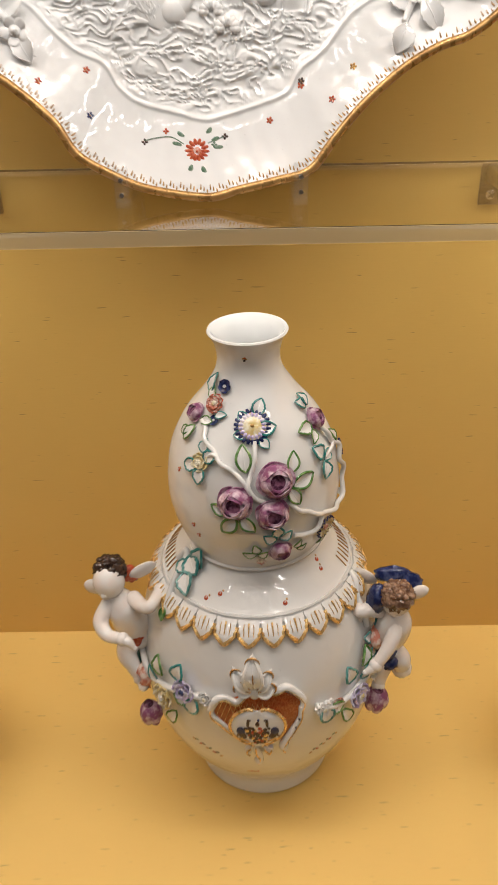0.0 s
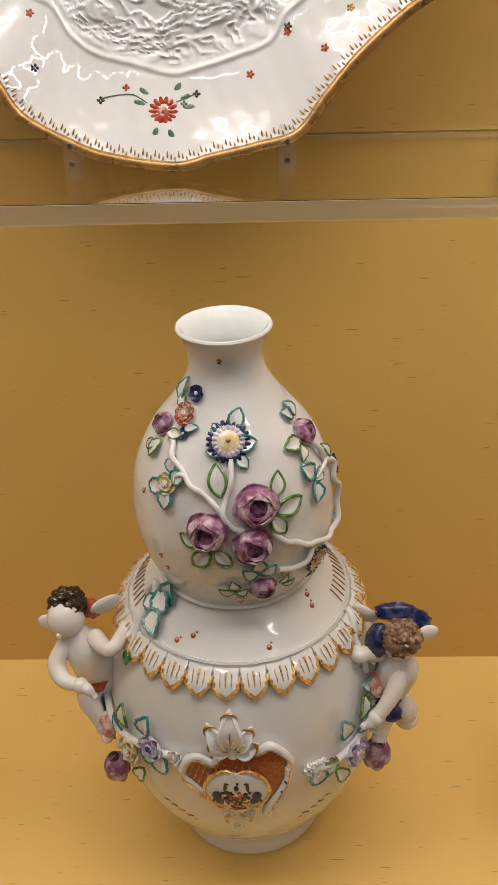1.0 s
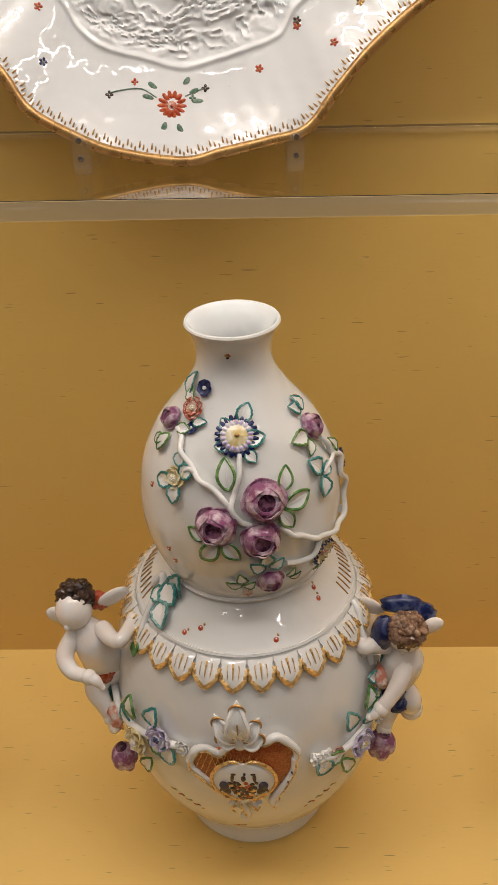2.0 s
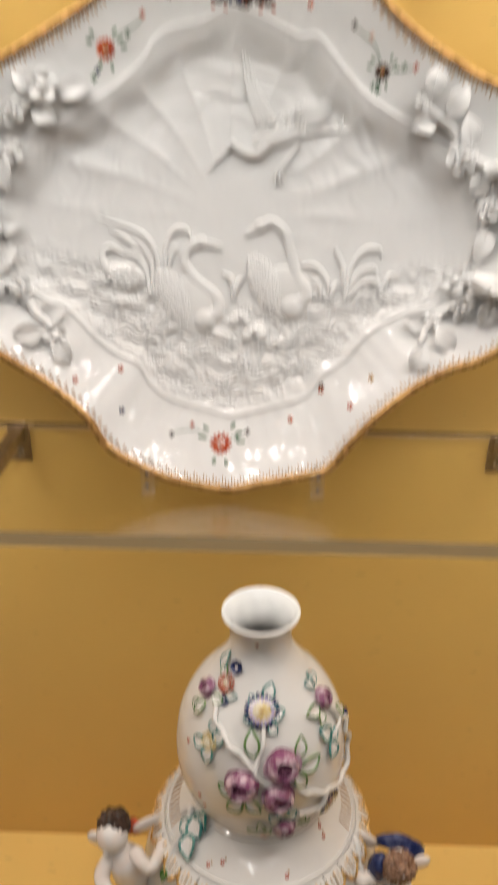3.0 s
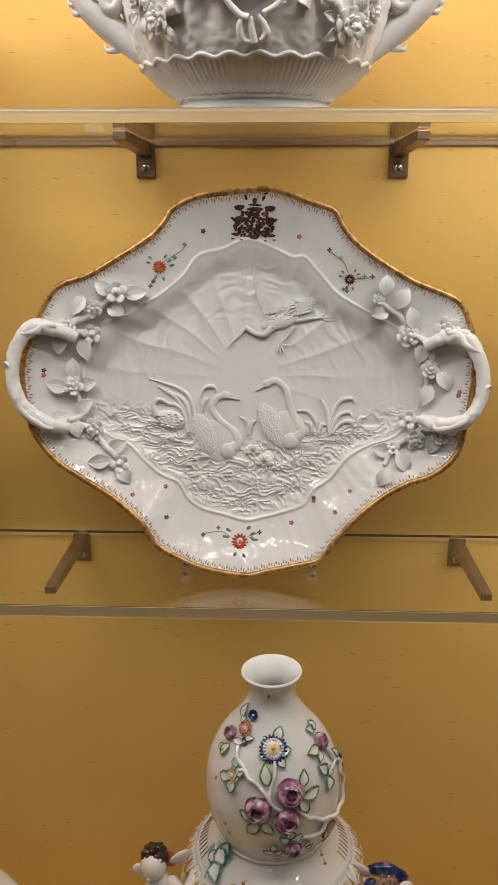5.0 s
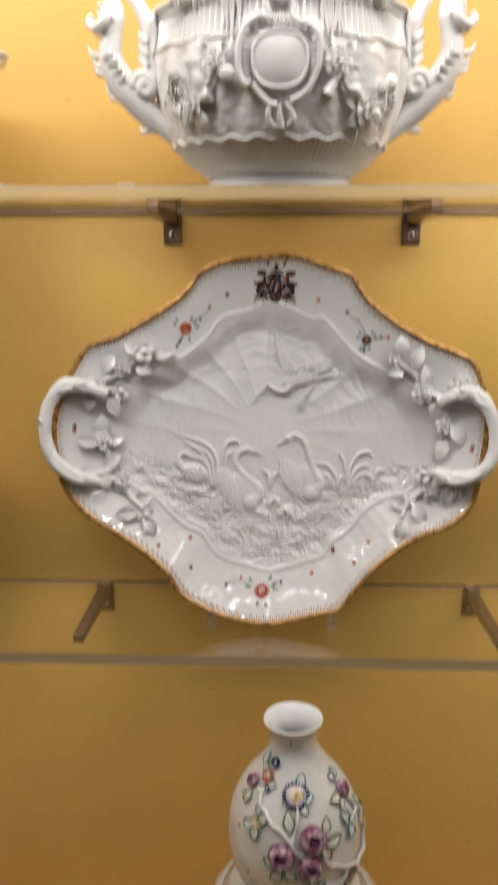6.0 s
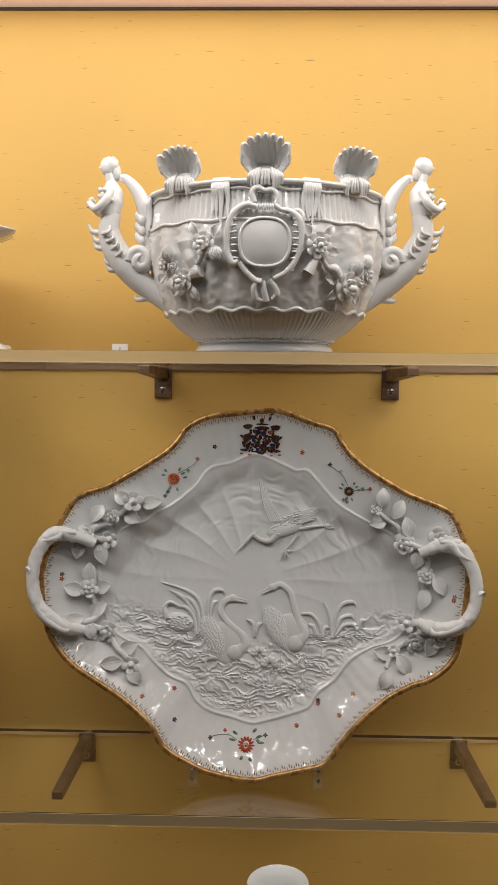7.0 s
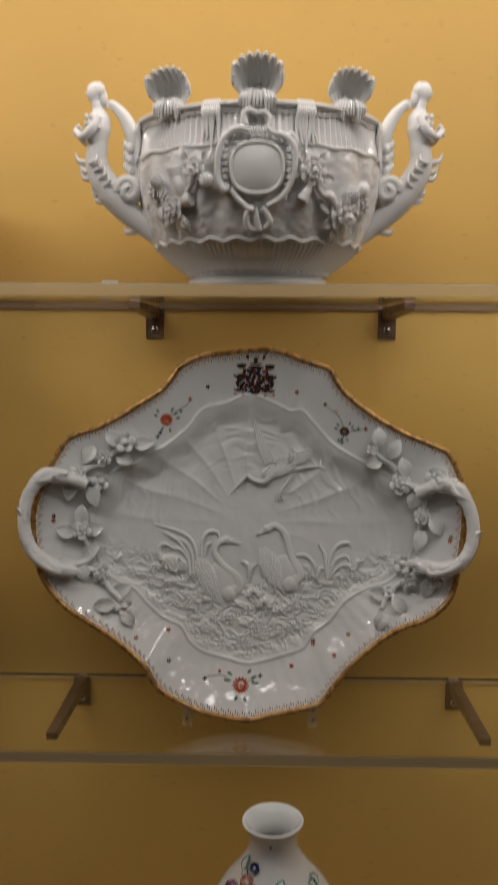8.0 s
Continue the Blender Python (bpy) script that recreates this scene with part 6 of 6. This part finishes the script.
def figure_handle(sgn):
    """A scrolled handle that ends in a half figure, kept as one plain modelled shape."""
    g = Geo()
    line = [(0.098, 0, 0.048), (0.110, 0, 0.058), (0.126, 0, 0.072), (0.141, 0, 0.088), (0.153, 0, 0.105), (0.159, 0, 0.122), (0.157, 0, 0.140)]
    g.add(tube(line, [0.008, 0.0095, 0.0125, 0.0140, 0.0132, 0.0112, 0.0100], 16, 50))
    g.add(tube([(0.159, 0, 0.138), (0.157, 0, 0.152), (0.156, 0.001, 0.163), (0.157, 0, 0.172), (0.159, 0, 0.180)], [0.0105, 0.0128, 0.0112, 0.0052, 0.0050], 14, 30))
    g.add(ball((0.1600, 0, 0.1868), (0.0078, 0.0072, 0.0098), None, 18, 12))
    g.add(ball((0.1570, 0.001, 0.1885), (0.0084, 0.0082, 0.0090), None, 18, 12, 0.15, 120))
    g.add(ball((0.1515, 0.001, 0.1815), (0.0048, 0.0060, 0.0085), None, 12, 8, 0.15, 120))
    g.add(ball((0.1672, 0, 0.1862), (0.0022, 0.0016, 0.0018), None, 8, 6))
    for s in (-1, 1):
        g.add(tube([(0.156, s * 0.010, 0.162), (0.160, s * 0.015, 0.150), (0.170, s * 0.012, 0.143), (0.178, s * 0.003, 0.150)], [0.0048, 0.0046, 0.0040, 0.0032], 10, 20))
    for j in range(8):
        t = 2.4 * j
        g.add(ball((0.160 + 0.006 * math.cos(t), -0.012 + 0.004 * math.sin(t), 0.155 + 0.006 * math.sin(1.7 * t)), 0.0026, None, 8, 6))
        g.add(ball((0.177 + 0.003 * math.cos(t), 0.004 * math.sin(t), 0.151 + 0.004 * math.sin(2 * t)), 0.0022, None, 8, 6))
    # leaves that curl away from the tail, a volute and a wing
    for x, z, ang, ln in ((0.172, 0.121, 70, 0.017), (0.167, 0.106, 90, 0.015), (0.154, 0.085, 105, 0.016), (0.127, 0.056, 120, 0.014), (0.158, 0.092, 110, 0.012), (0.170, 0.112, 60, 0.012)):
        b, ln = radians(ang), ln * 0.50
        tip = (x + ln * math.sin(b), 0, z + ln * math.cos(b) + 0.006)
        g.add(tube([(x - 0.008, 0, z), (x + ln * 0.5 * math.sin(b), 0, z + ln * 0.5 * math.cos(b)), tip], [0.0040, 0.0026, 0.0009], 9, 14))
    for j in range(4):
        t = j / 3
        g.add(tube([(0.150 + 0.014 * t, -0.012, 0.096 + 0.022 * t), (0.144 + 0.012 * t, -0.016, 0.100 + 0.020 * t), (0.146 + 0.010 * t, -0.012, 0.108 + 0.018 * t)], [0.0018, 0.0020, 0.0010], 7, 9))
    g.add(tube([(0.126 + 0.0115 * (1 - t / 9.5) * math.cos(t), -0.010 - 0.0006 * t, 0.092 + 0.0130 * (1 - t / 9.5) * math.sin(t)) for t in np.linspace(0, 8, 40)], [0.0052, 0.0046, 0.0036], 9))
    g.add(ball((0.126, -0.006, 0.092), (0.0125, 0.010, 0.0140), None, 16, 10))
    g.add(tube([(0.117, 0, 0.098), (0.119, 0, 0.122), (0.123, 0, 0.146), (0.131, 0, 0.164), (0.143, 0, 0.176), (0.146, 0, 0.172)], [0.0090, 0.0082, 0.0078, 0.0064, 0.0042, 0.0030], 12, 36))
    for z in (0.112, 0.122, 0.132):
        for j in range(4):
            g.add(ball((0.124 + 0.002 * j, -0.008 + 0.003 * j, z + 0.002 * j), (0.0036, 0.0032, 0.0052), None, 8, 6))
    m = Matrix.Translation((BX, BY - 0.004, BZ)) @ Matrix.Diagonal((sgn, 1, 1, 1))
    part("figure_handle", Geo().add((np.concatenate(g.v), g.f), 0, m), PORCELAIN_WHITE, bowl, "handle with a plain half figure")


figure_handle(-1)
figure_handle(1)

# ---- neighbouring pieces at the edges of the case ----
card = thing("label_card", (-0.181, 1.622, BZ), "small white label card on the glass shelf", "card")
m = Matrix.Translation((-0.181, 1.622, BZ + 0.0002)) @ Matrix.Rotation(radians(-18), 4, "X")
part("paper", Geo().add(box(-0.0090, 0.0090, 0, 0.0008, 0.0003, 0.0125, 0.0002), 0, m), CARD, card, smooth=False)
part("printed_bar", Geo().add(box(-0.0004, 0.0004, -0.0003, -0.0001, 0.0040, 0.0085), 0, m), CARD_INK, card, smooth=False)

SX, SY = -0.358, 1.575
stand = thing("porcelain_stand", (SX, SY, BZ), "white porcelain pedestal dish with a spreading lip", "dish")
part("base", Geo().add(lathe([(0.0, 0.0), (0.066, 0.0), (0.069, 0.003), (0.066, 0.008), (0.058, 0.010), (0.052, 0.014), (0.050, 0.022), (0.0, 0.022)], 8), 0, Matrix.Translation((SX, SY, BZ)) @ Matrix.Rotation(radians(22.5), 4, "Z")), PORCELAIN_WHITE, stand)
v, f = lathe([tuple(q) for q in smooth_line([(0.048, 0.021), (0.046, 0.030), (0.036, 0.045), (0.030, 0.062), (0.034, 0.080), (0.044, 0.094), (0.052, 0.108), (0.056, 0.118)], 40)], 96)
v = np.array(v)
k = 1 + 0.03 * np.cos(12 * np.arctan2(v[:, 1], v[:, 0]))
part("stem", Geo().add((v * np.stack([k, k, np.ones_like(k)], -1), f), 0, Matrix.Translation((SX, SY, BZ))), PORCELAIN_WHITE, stand)
v, f = lathe([tuple(q) for q in smooth_line([(0.050, 0.116), (0.062, 0.121), (0.072, 0.126), (0.0725, 0.1285), (0.066, 0.128), (0.050, 0.122), (0.0, 0.119)], 30)], 120)
v = np.array(v)
k = 1 + 0.035 * np.cos(8 * np.arctan2(v[:, 1], v[:, 0]))
part("dish", Geo().add((v * np.stack([k, k, np.ones_like(k)], -1), f), 0, Matrix.Translation((SX, SY, BZ))), PORCELAIN_WHITE, stand)


def floor_jar(x, y):
    """A round-bellied jar beside the vase, of which only the flank comes into view."""
    jar = thing("jar", (x, y, 0), "round white porcelain jar with painted leaves on the silk floor", "jar", "jars beside the vase")
    prof = smooth_line([(0.056, 0.0), (0.060, 0.004), (0.058, 0.014), (0.080, 0.040), (0.104, 0.085), (0.110, 0.125), (0.100, 0.165), (0.072, 0.198), (0.050, 0.212), (0.048, 0.224), (0.053, 0.230)], 70)
    body = [(0.0, 0.003)] + [tuple(q) for q in prof] + [(0.050, 0.2305)] + [(r - 0.004, z) for r, z in prof[::-1] if z > 0.01] + [(0.0, 0.012)]
    part("body", Geo().add(lathe(body, 96), 0, Matrix.Translation((x, y, 0))), PORCELAIN, jar)
    part("rim_line", Geo().add(lathe([(0.0525, 0.2285), (0.0540, 0.2300), (0.0530, 0.2315), (0.0515, 0.2305)], 72, closed=True), 0, Matrix.Translation((x, y, 0))), GOLD_DULL, jar)
    for i in range(14):
        a = 2 * math.pi * i / 14
        z = 0.125 + 0.03 * math.sin(2.2 * i)
        r = float(np.interp(z, prof[:, 1], prof[:, 0]))
        g = Geo()
        leaf(g, frame_at((x + r * math.cos(a), y + r * math.sin(a), z), (math.cos(a), math.sin(a), 0), (0, 0, 1), 50 * math.sin(i * 1.3)), 0.024, 0.013, 0, 1, 0.05, 4)
        part("leaf", g, (PORCELAIN, TEAL), jar)


floor_jar(-0.380, 1.490)
floor_jar(0.372, 1.490)

PX, PZ = -0.468, LOW_Z + 0.0122
plate = thing("plate", (PX, 1.60, PZ), "round white porcelain plate leaning on the lower glass shelf", "plate")
m = Matrix.Translation((PX, 1.640, PZ + 0.1225)) @ Matrix.Rotation(radians(90 - 10), 4, "X")
part("dish", Geo().add(lathe([tuple(q) for q in smooth_line([(0.0, -0.004), (0.078, -0.004), (0.122, 0.012), (0.1245, 0.014), (0.121, 0.0155), (0.082, 0.002), (0.074, 0.0), (0.0, 0.0)], 50)], 110), 0, m), PORCELAIN_WHITE, plate)
part("gilt_edge", Geo().add(lathe([(0.1235, 0.0125), (0.1255, 0.0145), (0.1240, 0.0165), (0.1222, 0.0150)], 110, closed=True), 0, m), GOLD, plate)
